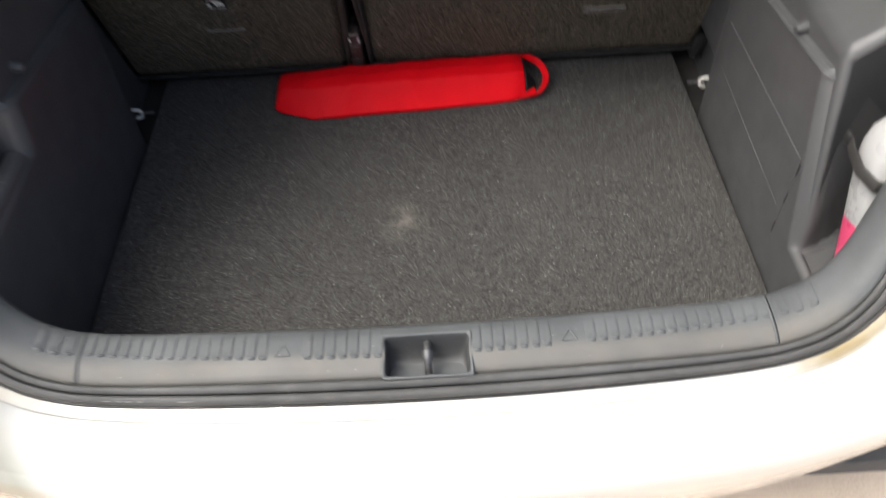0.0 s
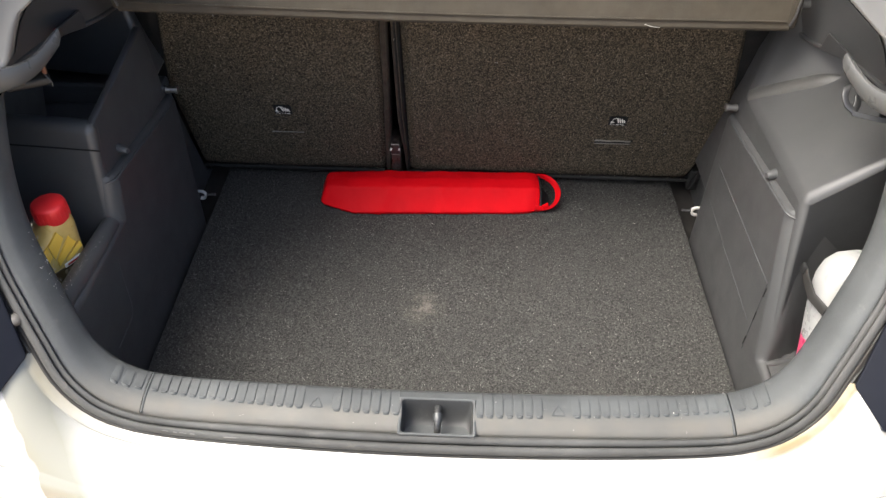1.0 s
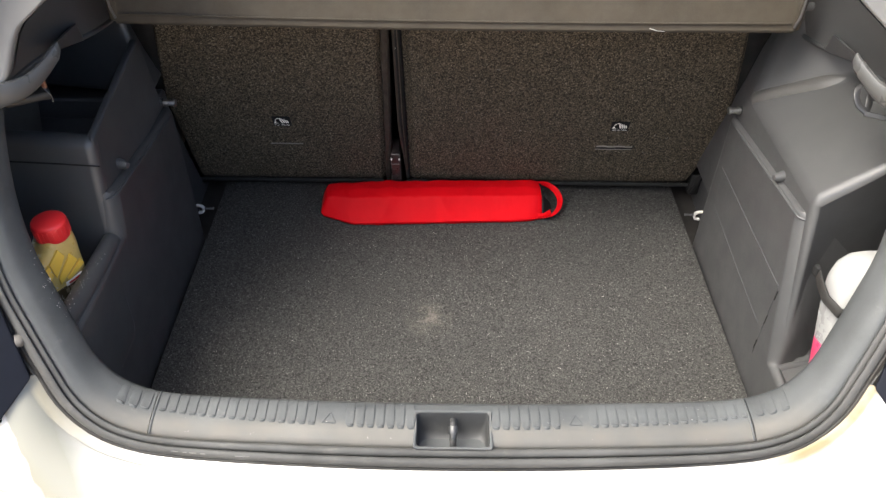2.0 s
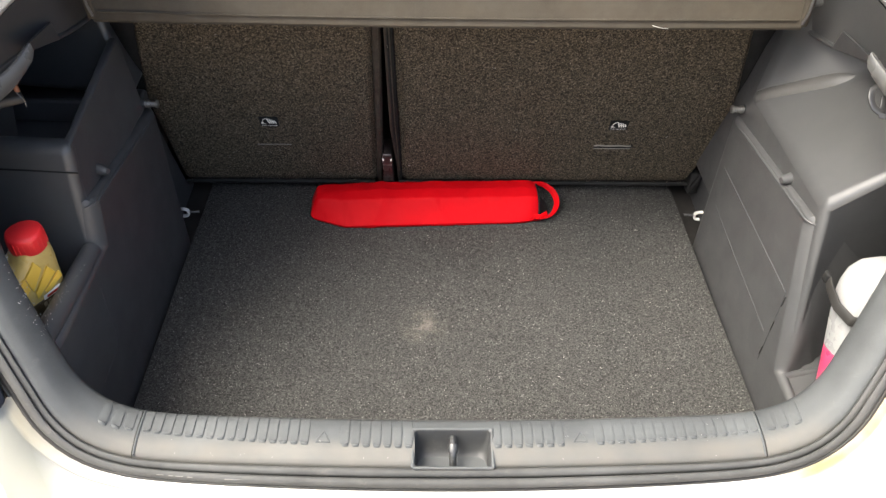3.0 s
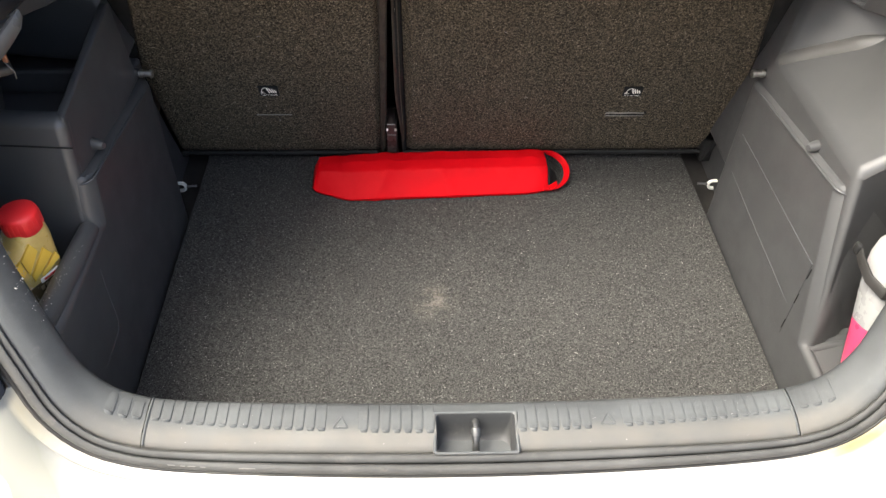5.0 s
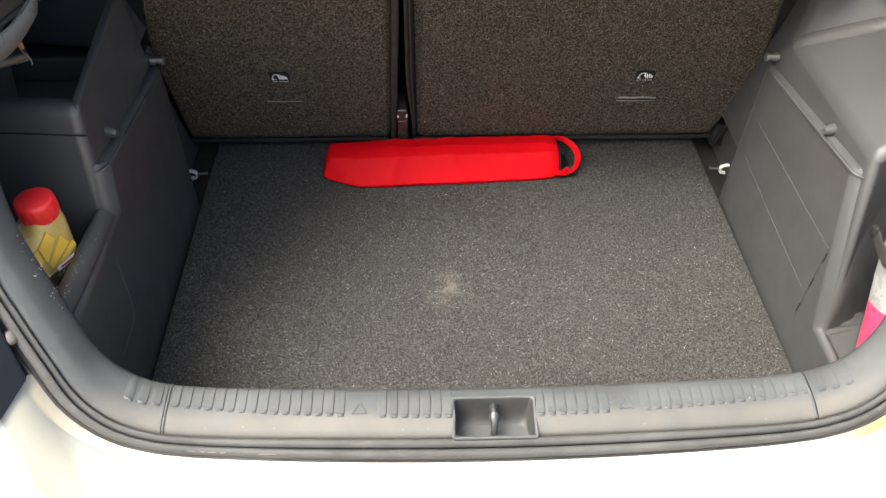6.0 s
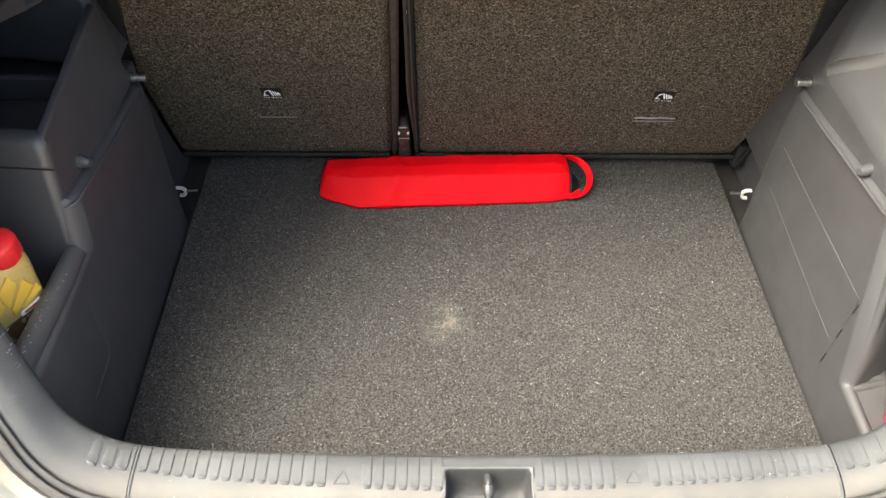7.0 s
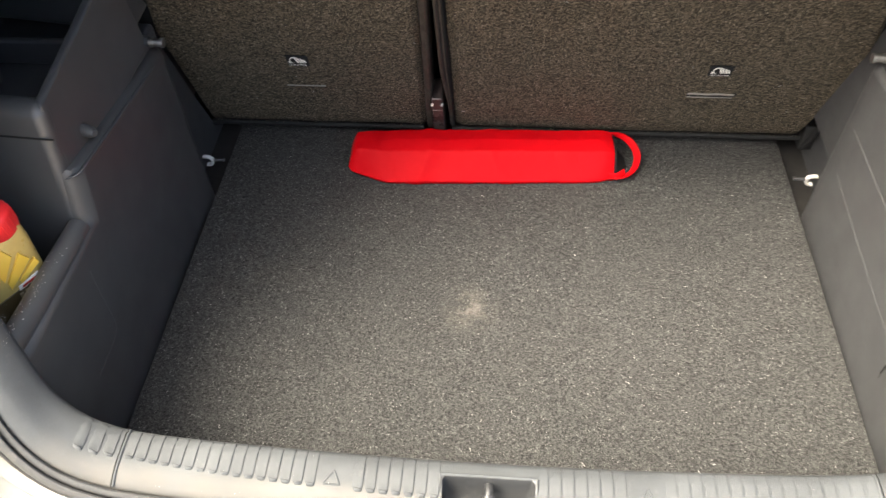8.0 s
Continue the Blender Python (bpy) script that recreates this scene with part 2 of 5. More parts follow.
def solid(bottom, top, bevel=0.0, seg=3):
    """A solid between two outlines with the same number of corners."""
    bm = bmesh.new()
    a = [bm.verts.new(p) for p in bottom]
    b = [bm.verts.new(p) for p in top]
    n = len(a)
    bm.faces.new(a[::-1])
    bm.faces.new(b)
    for i in range(n):
        bm.faces.new((a[i], a[(i + 1) % n], b[(i + 1) % n], b[i]))
    bmesh.ops.recalc_face_normals(bm, faces=bm.faces)
    return bevelled(bm, bevel, seg)


def loft(rows, closed=False, caps=False):
    """A skin through rows of points."""
    bm = bmesh.new()
    grid = [[bm.verts.new(p) for p in r] for r in rows]
    n = len(grid[0])
    for r0, r1 in zip(grid, grid[1:]):
        for i in range(n if closed else n - 1):
            j = (i + 1) % n
            bm.faces.new((r0[i], r0[j], r1[j], r1[i]))
    if caps:
        bm.faces.new(grid[0][::-1])
        bm.faces.new(grid[-1])
    return bm


def tube(points, r, n=10, caps=True, flat=None):
    """A round (or, with flat=(a, b), an elliptic or ribbon-like) bar along points."""
    pts = [Vector(p) for p in points]
    rows, side = [], None
    for i, p in enumerate(pts):
        t = (pts[min(i + 1, len(pts) - 1)] - pts[max(i - 1, 0)]).normalized()
        if side is None:
            side = t.orthogonal().normalized()
        side = (side - t * side.dot(t)).normalized()
        up = t.cross(side)
        rr = r[i] if isinstance(r, (list, tuple)) else r
        rows.append([p + (side * math.cos(a) + up * math.sin(a)) * rr for a in [2 * math.pi * k / n for k in range(n)]])
    return loft(rows, True, caps)


def ribbon(points, across, width, thick):
    """A flat strap along points, its width along the vector across."""
    pts = [Vector(p) for p in points]
    across = Vector(across).normalized()
    rows = []
    for i, p in enumerate(pts):
        t = (pts[min(i + 1, len(pts) - 1)] - pts[max(i - 1, 0)]).normalized()
        a = (across - t * across.dot(t)).normalized()
        nrm = t.cross(a)
        rows.append([p + a * sx * width / 2 + nrm * sy * thick / 2 for sx, sy in ((-1, -0.6), (-0.8, -1), (0.8, -1), (1, -0.6), (1, 0.6), (0.8, 1), (-0.8, 1), (-1, 0.6))])
    return loft(rows, True, True)


def lathe(profile, base, n=28, squash=1.0):
    """Rings of (radius, height) round the upright through base."""
    rows = [[Vector(base) + Vector((r * math.cos(2 * math.pi * k / n), r * squash * math.sin(2 * math.pi * k / n), z)) for k in range(n)] for r, z in profile]
    return loft(rows, True, True)


def curve_points(ctrl, n):
    """n points at even steps of a Catmull-Rom curve through ctrl."""
    c = [Vector(p) for p in ctrl]
    c = [2 * c[0] - c[1], *c, 2 * c[-1] - c[-2]]
    dense = []
    for i in range(1, len(c) - 2):
        for k in range(24):
            t = k / 24
            dense.append(0.5 * (2 * c[i] + (c[i + 1] - c[i - 1]) * t + (2 * c[i - 1] - 5 * c[i] + 4 * c[i + 1] - c[i + 2]) * t * t + (3 * c[i] - c[i - 1] - 3 * c[i + 1] + c[i + 2]) * t ** 3))
    dense.append(c[-2])
    acc = [0.0]
    for a, b in zip(dense, dense[1:]):
        acc.append(acc[-1] + (b - a).length)
    out, j = [], 0
    for k in range(n):
        s = acc[-1] * k / (n - 1)
        while j < len(acc) - 2 and acc[j + 1] < s:
            j += 1
        f = (s - acc[j]) / max(1e-9, acc[j + 1] - acc[j])
        out.append(dense[j].lerp(dense[j + 1], min(1.0, f)))
    return out


def mirror(bm):
    bmesh.ops.scale(bm, vec=(-1, 1, 1), verts=bm.verts)
    bmesh.ops.reverse_faces(bm, faces=bm.faces)
    return bm


# ---- plan ----
FLOOR, SILL = 0.48, 0.67
LEAN_Y = 0.64  # how far the tailgate opening leans forward for each metre of height


def opening_y(z):
    """The y of the opening's plane at height z, with a soft start at the sill."""
    d = max(0.0, z - SILL)
    return LEAN_Y * (d - 0.012 * (1 - math.exp(-d / 0.012)))


HALF_LOOP = [(0.0, 0.6695), (0.18, 0.6695), (0.30, 0.669), (0.355, 0.6705), (0.395, 0.676), (0.431, 0.6915), (0.460, 0.716), (0.482, 0.750),
             (0.507, 0.792), (0.530, 0.835), (0.545, 0.885), (0.553, 0.945), (0.553, 1.02), (0.540, 1.10), (0.51, 1.20), (0.47, 1.30), (0.40, 1.365), (0.2, 1.385), (0.0, 1.388)]
LOOP_R = curve_points([(x, 0, z) for x, z in HALF_LOOP], 120)


def loop_frames(x_from=-9.0, x_to=9.0, z_max=9.0):
    """Points of the opening's edge from left to right, with the inward normal."""
    pts = [Vector((-p.x, 0, p.z)) for p in LOOP_R[:0:-1]] + LOOP_R
    out = []
    for i, p in enumerate(pts):
        t = (pts[min(i + 1, len(pts) - 1)] - pts[max(i - 1, 0)]).normalized()
        if p.z <= z_max and x_from <= p.x <= x_to:
            out.append((Vector((p.x, opening_y(p.z), p.z)), Vector((-t.z, 0, t.x))))
    return out


def bow(x):
    """The rear edge of the opening is bowed: its depth shrinks towards the sides."""
    return 1.0 - 0.27 * min(1.0, (abs(x) / 0.40) ** 2)


def smoothstep(a, b, v):
    t = min(1.0, max(0.0, (v - a) / (b - a)))
    return t * t * (3 - 2 * t)


def rearward(d, x):
    """The y of a point d metres to the rear of the opening's line; both edges of the sill bow out in the middle."""
    inner = 0.0125 * (1 - min(1.0, (abs(x) / 0.40) ** 2)) * smoothstep(0.030, -0.016, d)
    return (-d * bow(x) if d > 0 else -d) - inner


def along_loop(profile, frames, closed=False, caps=False):
    """Sweeps (d, h) along the opening: d outwards to the rear, h inwards."""
    return loft([[p + n * h + Vector((0, rearward(d, p.x), 0)) for d, h in profile] for p, n in frames], closed, caps)


# ---- setting ----
def ground_sheet():
    bm = bmesh.new()
    bmesh.ops.create_grid(bm, x_segments=2, y_segments=2, size=150)
    return bm


solo("ground", ground_sheet(), M_GROUND, "brown dusty paving under the car", "ground", "structure")

# shell of the car that closes the place
solo("ceiling", box(-0.72, 0.72, 0.47, 2.4, 1.40, 1.44, 0.01), M_SHELL, "dark headlining of the car roof", "ceiling", "structure")
solo("wall_front", box(-0.78, 0.78, 2.36, 2.40, 0.20, 1.40), M_SHELL, "dark front end of the cabin", "wall", "structure")
for side, nm in ((-1, "wall_left"), (1, "wall_right")):
    b = solid([(0.76, 0.02, 0.20), (0.79, 0.02, 0.20), (0.79, 2.36, 0.20), (0.76, 2.36, 0.20)],
              [(0.70, 0.46, 1.40), (0.73, 0.46, 1.40), (0.73, 2.36, 1.40), (0.70, 2.36, 1.40)])
    solo(nm, b if side > 0 else mirror(b), M_SHELL, "dark inner side of the car body", "wall", "structure")
solo("car_underfloor", box(-0.75, 0.75, 0.0, 2.36, 0.20, 0.24), M_SHELL, "dark steel floor pan under the boot", "floor", "structure")


# ---- boot floor ----
def carpet_board():
    nx, ny = 60, 46
    rows = []
    for j in range(ny + 1):
        v = j / ny
        y = 0.004 + v * (0.739 - 0.004)
        half = 0.4890 - 0.0075 * v
        r = []
        for i in range(nx + 1):
            u = i / nx * 2 - 1
            edge = min((1 - abs(u)) * half, (1 - v) * 0.72)
            drop = 0.0022 * max(0.0, 1 - edge / 0.004) ** 2
            z = FLOOR - drop + 0.0016 * (noise.noise((u * 2.1, v * 2.4, 3.0)) - 0.1)
            r.append((u * half, y, z))
        rows.append(r)
    top = loft(rows)
    rim_top = rows[0] + [r[-1] for r in rows[1:]] + rows[-1][-2::-1] + [r[0] for r in rows[-2:0:-1]]
    rim_low = [(x, y, z - 0.018) for x, y, z in rim_top]
    return join(top, loft([rim_top, rim_low], True))


floor = solo("floor", carpet_board(), M_CARPET, "flat boot floor board in dark grey speckled needle felt", "boot floor", "structure")
solo("baseboard", box(-0.53, 0.53, 0.0, 0.78, FLOOR - 0.05, FLOOR - 0.022), M_FOOT, "black tray edge below the boot floor board", "tray", "structure")


# ---- side trims ----
def step_line(y):
    """Height of the ledge that runs along the side trim."""
    return 0.805 - (y - 0.217) * 0.125


def side_lower(height, front, recede, r, spread, sink=0.0):
    """The lower, proud wall of a side trim: height(y) is its top and front(y) the slope of its front, which
    rounds off by r at the corner and recedes outwards; it draws back beside the seat."""
    rows = []
    n = 150
    for k in range(n + 1):
        y = 0.022 + 0.733 * k / n
        x = 0.491 + 0.037 * smoothstep(0.560, 0.612, y) + 0.002 * smoothstep(0.12, 0.0, y)

        def top(d):
            back = recede * d + r * max(0.0, 1 - d / r) ** 2
            return min(height(y), front(y - back)) - sink * smoothstep(0.012, 0.030, d) * smoothstep(0.61, 0.575, front(y - back)) - 0.010 * (1 - math.sqrt(1 - max(0.0, 1 - d / 0.010) ** 2))

        row = [(x + 0.0015, y, 0.40 + (top(0.0) - 0.40) * j / 10) for j in range(11)]
        row += [(x + 0.0015 + d, y, top(d)) for d in (0.0003, 0.001, 0.002, 0.0035, 0.0055, 0.008, 0.011, 0.015, 0.020, *spread)]
        rows.append(row)
    return loft(rows)


def back_height(y):
    """Top of the wall beside the seat, falling towards the floor."""
    pts = [(0.545, 0.764), (0.605, 0.764), (0.635, 0.728), (0.685, 0.588), (0.725, 0.485), (0.80, 0.44)]
    for (a, za), (b, zb) in zip(pts, pts[1:]):
        if y <= b:
            return za + (zb - za) * (y - a) / (b - a)
    return 0.50


def wall_height(y):
    return back_height(y) if y > 0.545 else step_line(y)


def right_front(y):
    return max(0.572, 0.578 + (y - 0.146) * 2.60)


def left_front(y):
    return max(0.727, 0.727 + (y - 0.258) * 3.4)


def ledge_bead(y0, y1):
    """Fine rounded welt along the ledge, which turns outwards round the front corner."""
    z0 = step_line(y0) - 0.006
    pts = [(0.511, y0 - 0.012, z0 - 0.002), (0.5035, y0 - 0.0125, z0 - 0.001), (0.497, y0 - 0.009, z0), (0.4932, y0 - 0.003, z0)]
    ys = [y0 + 0.004 + (y1 - y0 - 0.004) * k / 24 for k in range(25)]
    pts += [(0.4925, y, step_line(y) - 0.006) for y in ys]
    n = len(pts) - 1
    return tube(pts, [0.0008 + 0.0018 * min(1.0, k / 4, (n - k) / 4) for k in range(n + 1)], 10)


def upper_panel():
    """Curved upper side sheet between the shelf and the pillar."""
    lo = curve_points([(0.548, 0.66, 0.925), (0.550, 0.56, 0.932), (0.560, 0.486, 0.941), (0.580, 0.411, 0.955), (0.600, 0.33, 0.955), (0.612, 0.26, 0.950), (0.625, 0.19, 0.950), (0.64, 0.12, 0.955)], 24)
    rows = []
    for k in range(9):
        f = k / 8
        rows.append([p + Vector((-0.06 * f * f - 0.005 * f, 0.07 * f, 0.30 * f)) for p in lo])
    skin = loft(rows)
    edge = tube(lo, 0.004, 8)
    return join(skin, edge)


def wedge():
    """Shallow triangular gusset on the upper panel."""
    a = [(0.564, 0.476, 0.939), (0.572, 0.400, 0.962), (0.560, 0.362, 0.983), (0.562, 0.462, 0.973)]
    return solid(a, [(x - 0.005, y - 0.003, z + 0.001) for x, y, z in a], 0.0015, 2)


def upper_block():
    """Block above the ledge: a facet that slopes up to the outside, a riser behind it and a front that falls back to the niche."""
    inner = [(0.503, 0.70, 0.565), (0.556, 0.70, 1.03), (0.556, 0.588, 1.03), (0.504, 0.534, 0.822), (0.503, 0.249, 0.826), (0.503, 0.157, 0.565)]
    outer = [(0.74, 0.73, 0.565), (0.74, 0.74, 1.03), (0.640, 0.450, 1.03), (0.612, 0.416, 0.933), (0.612, 0.228, 0.935), (0.70, 0.300, 0.565)]
    bm = bmesh.new()
    a = [bm.verts.new(p) for p in inner]
    b = [bm.verts.new(p) for p in outer]
    bm.faces.new(a)
    bm.faces.new(b[::-1])
    for i in range(6):
        j = (i + 1) % 6
        bm.faces.new((a[i], b[i], b[j], a[j]))
    bmesh.ops.recalc_face_normals(bm, faces=bm.faces)
    return bevelled(bm, 0.012, 6)


def right_trim():
    t = thing("side_trim", (0.6, 0.35, 0.40), "black moulded plastic luggage side trim with a flat top and open niche", "side trim", kind="structure")
    part("lower_wall", side_lower(wall_height, right_front, 0.6, 0.032, (0.03, 0.05, 0.08, 0.12, 0.17, 0.21), 0.035), M_TRIM, t)
    part("upper_block", upper_block(), M_TRIM, t)
    part("ledge_welt", ledge_bead(0.259, 0.535), M_TRIM, t)
    part("upper_panel", upper_panel(), M_TRIM, t)
    part("wedge", wedge(), M_TRIM, t)
    # rounded rim along the foot of the riser
    inward = Vector((0.78, 0.23, -0.55)).normalized() * 0.0128
    fold = [Vector((0.5035, 0.5325, 0.8215)).lerp(Vector((0.606, 0.424, 0.930)), k / 30) + inward for k in range(31)]
    part("fold_welt", tube(fold, [0.0185 - 0.0075 * smoothstep(19, 30, k) - 0.003 * smoothstep(3, 0, k) for k in range(31)], 36), M_WELT, t, "polished rounded rim")
    part("niche_floor", solid([(0.50, -0.02, 0.54), (0.74, -0.02, 0.54), (0.74, 0.20, 0.54), (0.50, 0.20, 0.54)],
                              [(0.505, -0.02, 0.562), (0.74, -0.02, 0.562), (0.74, 0.20, 0.571), (0.505, 0.20, 0.571)], 0.004), M_TRIM, t)
    foot = [Vector((0.4985, 0.1600, 0.5680)).lerp(Vector((0.560, 0.1725, 0.5650)), k / 12) for k in range(13)]
    part("niche_welt", tube(foot, [0.0035 + 0.0030 * min(1.0, k / 3) for k in range(13)], 16), M_TRIM, t, "rounded foot of the niche wall")
    part("niche_wall", solid([(0.66, -0.02, 0.56), (0.75, -0.02, 0.56), (0.75, 0.25, 0.56), (0.66, 0.25, 0.56)],
                             [(0.66, 0.15, 1.02), (0.74, 0.15, 1.02), (0.74, 0.62, 1.02), (0.70, 0.62, 1.02)]), M_TRIM, t)
    # service cover, outlined by a fine gap
    c = [(0.540, 0.674), (0.226, 0.680), (0.220, 0.535), (0.548, 0.510)]
    cover = part("service_cover", solid([(0.4965, y, z) for y, z in c], [(0.4912, y, z) for y, z in c], 0.0007, 2), M_TRIM, t)
    part("crease", ribbon([(0.4912, 0.525, 0.60), (0.4912, 0.40, 0.592), (0.4912, 0.235, 0.585)], (0, 0, 1), 0.0022, 0.0012), M_TRIM, cover)
    for z in (0.665, 0.612, 0.555):
        part("catch", box(0.4902, 0.4920, 0.2208, 0.2221, z - 0.010, z + 0.010, 0.0004, 1), M_BLACK, cover)
    part("peg", tube([(0.505, 0.349, 0.796), (0.494, 0.345, 0.796), (0.487, 0.343, 0.796)], [0.0085, 0.0075, 0.0045], 14), M_TRIM, t)
    return t


def left_trim():
    t = thing("side_trim", (-0.6, 0.35, 0.40), "black moulded plastic luggage side trim with an open tray and bottle pocket", "side trim", kind="structure")
    part("lower_wall", mirror(side_lower(wall_height, left_front, 0.1, 0.020, ())), M_TRIM, t)
    # pocket lip
    part("ledge_welt", mirror(ledge_bead(0.292, 0.535)), M_TRIM, t)
    part("pocket_lip", tube([(-0.508, 0.260, 0.727), (-0.510, 0.20, 0.727), (-0.512, 0.13, 0.729), (-0.514, 0.06, 0.735)], [0.013, 0.015, 0.015, 0.014], 16), M_TRIM, t)
    out_lo = [(0.60, 0.60), (0.60, 0.785), (0.300, 0.785), (0.262, 0.62)]
    part("upper_block", solid([(-0.509, y, z) for y, z in out_lo], [(-0.74, y + 0.01, z) for y, z in out_lo], 0.006, 3), M_TRIM, t)
    # open tray on top: a front wall and a side wall round a sunk floor
    part("tray_front", solid([(-0.503, 0.230, 0.615), (-0.74, 0.245, 0.615), (-0.74, 0.277, 0.615), (-0.503, 0.262, 0.615)],
                             [(-0.508, 0.297, 0.876), (-0.74, 0.312, 0.876), (-0.74, 0.342, 0.876), (-0.508, 0.327, 0.876)], 0.0130, 7), M_TRIM, t)
    part("front_joint", ribbon([(-0.5035, 0.2895, 0.840), (-0.515, 0.2885, 0.8415), (-0.56, 0.2912, 0.842), (-0.70, 0.300, 0.842)], (0, 0.25, 1), 0.0022, 0.0014), M_BLACK, t, "thin dark joint")
    part("tray_side", solid([(-0.5045, 0.290, 0.77), (-0.518, 0.296, 0.77), (-0.518, 0.56, 0.77), (-0.5045, 0.56, 0.77)],
                            [(-0.509, 0.304, 0.876), (-0.521, 0.310, 0.876), (-0.530, 0.56, 0.90), (-0.516, 0.56, 0.90)], 0.004), M_TRIM, t)
    part("upper_panel", mirror(upper_panel()), M_TRIM, t)
    part("wedge", mirror(wedge()), M_TRIM, t)
    part("tray_divider", box(-0.70, -0.526, 0.496, 0.508, 0.785, 0.822, 0.004), M_TRIM, t)
    part("tray_back", solid([(-0.508, 0.545, 0.80), (-0.76, 0.58, 0.80), (-0.76, 0.70, 0.80), (-0.515, 0.70, 0.80)],
                            [(-0.565, 0.600, 1.03), (-0.72, 0.63, 1.03), (-0.72, 0.76, 1.03), (-0.575, 0.76, 1.03)], 0.012, 3), M_TRIM, t)
    part("crease", tube(curve_points([(-0.4942, 0.218, 0.692), (-0.4942, 0.213, 0.650), (-0.4942, 0.210, 0.606), (-0.4942, 0.203, 0.587), (-0.4942, 0.186, 0.583), (-0.4942, 0.137, 0.582)], 24), 0.0022, 8), M_TRIM, t)
    part("pocket_floor", box(-0.74, -0.50, 0.0, 0.26, 0.540, 0.560, 0.004), M_TRIM, t)
    part("pocket_wall", solid([(-0.64, -0.02, 0.55), (-0.75, -0.02, 0.55), (-0.75, 0.30, 0.55), (-0.64, 0.30, 0.55)],
                              [(-0.66, 0.15, 1.02), (-0.74, 0.15, 1.02), (-0.74, 0.62, 1.02), (-0.70, 0.62, 1.02)]), M_TRIM_UP, t)
    part("peg", tube([(-0.507, 0.349, 0.803), (-0.496, 0.345, 0.803), (-0.490, 0.343, 0.803)], [0.0085, 0.0075, 0.0045], 14), M_TRIM, t)
    return t


right_trim()
left_trim()


def seat_striker(side):
    t = thing("seat_latch_bar", (side * 0.487, 0.556, 0.772), "small bright steel latch bar on the side trim", "latch bar", "latch bars")
    x = side
    part("bar", tube([(x * 0.479, 0.556, 0.782), (x * 0.500, 0.556, 0.782)], 0.0055, 12), M_STEEL, t)
    part("collar", tube([(x * 0.4795, 0.556, 0.782), (x * 0.4830, 0.556, 0.782)], 0.0068, 14), M_STEEL, t)
    part("collar", tube([(x * 0.4945, 0.556, 0.782), (x * 0.499, 0.556, 0.782)], 0.0068, 14), M_STEEL, t)
    part("mount", tube([(x * 0.499, 0.557, 0.782), (x * 0.520, 0.562, 0.781), (x * 0.535, 0.575, 0.780)], [0.0075, 0.009, 0.010], 12), M_TRIM, t)


for s in (-1, 1):
    seat_striker(s)


def lashing_hook(side):
    t = thing("lashing_hook", (side * 0.50, 0.614, 0.487), "white plastic lashing hook low on the side trim", "hook", "lashing hooks")
    c = Vector((side * 0.506, 0.612, 0.500))
    pts = [c + Vector((side * u, 0.0, w)) for u, w in ((0.0090, 0.0085), (0.004, 0.0086), (-0.001, 0.0080), (-0.0052, 0.0052), (-0.0066, 0.0), (-0.0055, -0.0048), (-0.0022, -0.0078), (0.002, -0.0092), (0.0055, -0.0092))]
    part("claw", ribbon(curve_points(pts, 26), (0, 1, 0.25), 0.0065, 0.0042), M_HOOK, t)
    part("pin", tube([c + Vector((-side * 0.005, 0.001, 0)), c + Vector((-side * 0.014, 0.002, 0)), c + Vector((-side * 0.026, 0.004, -0.001))], [0.0034, 0.0026, 0.0030], 12), M_PIN, t)


for s in (-1, 1):
    lashing_hook(s)

# ---- sill and opening lining ----
LINING = [(-0.012, -0.19), (-0.024, -0.10), (-0.031, -0.035), (-0.0315, -0.014), (-0.028, -0.005), (-0.021, -0.0008), (-0.010, 0.0), (0.008, -0.0006),
          (0.022, -0.0022), (0.029, -0.0042), (0.038, -0.0085), (0.0428, -0.0115), (0.0443, -0.0145), (0.0443, -0.032)]
RIM = [(0.0443, -0.032), (0.035, -0.045), (-0.005, -0.05)]
SEAM = 0.384
LATCH = (-0.046, 0.047, -0.0465, -0.0030)  # x from, x to, y from, y to of the latch recess


def clip_hole(bm, x0, x1, y0, y1):
    """Cuts a rectangular opening through the upper skin."""
    for co, no in (((x0, 0, 0), (1, 0, 0)), ((x1, 0, 0), (1, 0, 0)), ((0, y0, 0), (0, 1, 0)), ((0, y1, 0), (0, 1, 0))):
        bmesh.ops.bisect_plane(bm, geom=bm.verts[:] + bm.edges[:] + bm.faces[:], plane_co=co, plane_no=no)
    gone = [f for f in bm.faces if x0 < f.calc_center_median().x < x1 and y0 < f.calc_center_median().y < y1 and f.calc_center_median().z > 0.63]
    bmesh.ops.delete(bm, geom=gone, context="FACES")
    return bm


FRAMES = loop_frames()


def cover_part(frames):
    """Lining of the opening; its level rear strip holds settled dust, less of it up the corners."""
    bm = along_loop(LINING + RIM, frames)
    mask = bm.verts.layers.float.new("settled")
    n = len(LINING + RIM)
    for k, v in enumerate(bm.verts):
        d = (LINING + RIM)[k % n][0]
        v[mask] = smoothstep(0.008, 0.029, d) * (1 - smoothstep(0.672, 0.715, v.co.z))
    return bm


def at_x(x):
    best = min(range(len(FRAMES) - 1), key=lambda i: abs(FRAMES[i][0].x - x) + (9 if FRAMES[i][0].z > 1.1 else 0))
    p0, n0 = FRAMES[best]
    p1, n1 = FRAMES[best + 1] if FRAMES[best + 1][0].x > x else FRAMES[best - 1]
    f = (x - p0.x) / (p1.x - p0.x) if abs(p1.x - p0.x) > 1e-6 else 0
    return p0.lerp(p1, f), n0.lerp(n1, f).normalized()


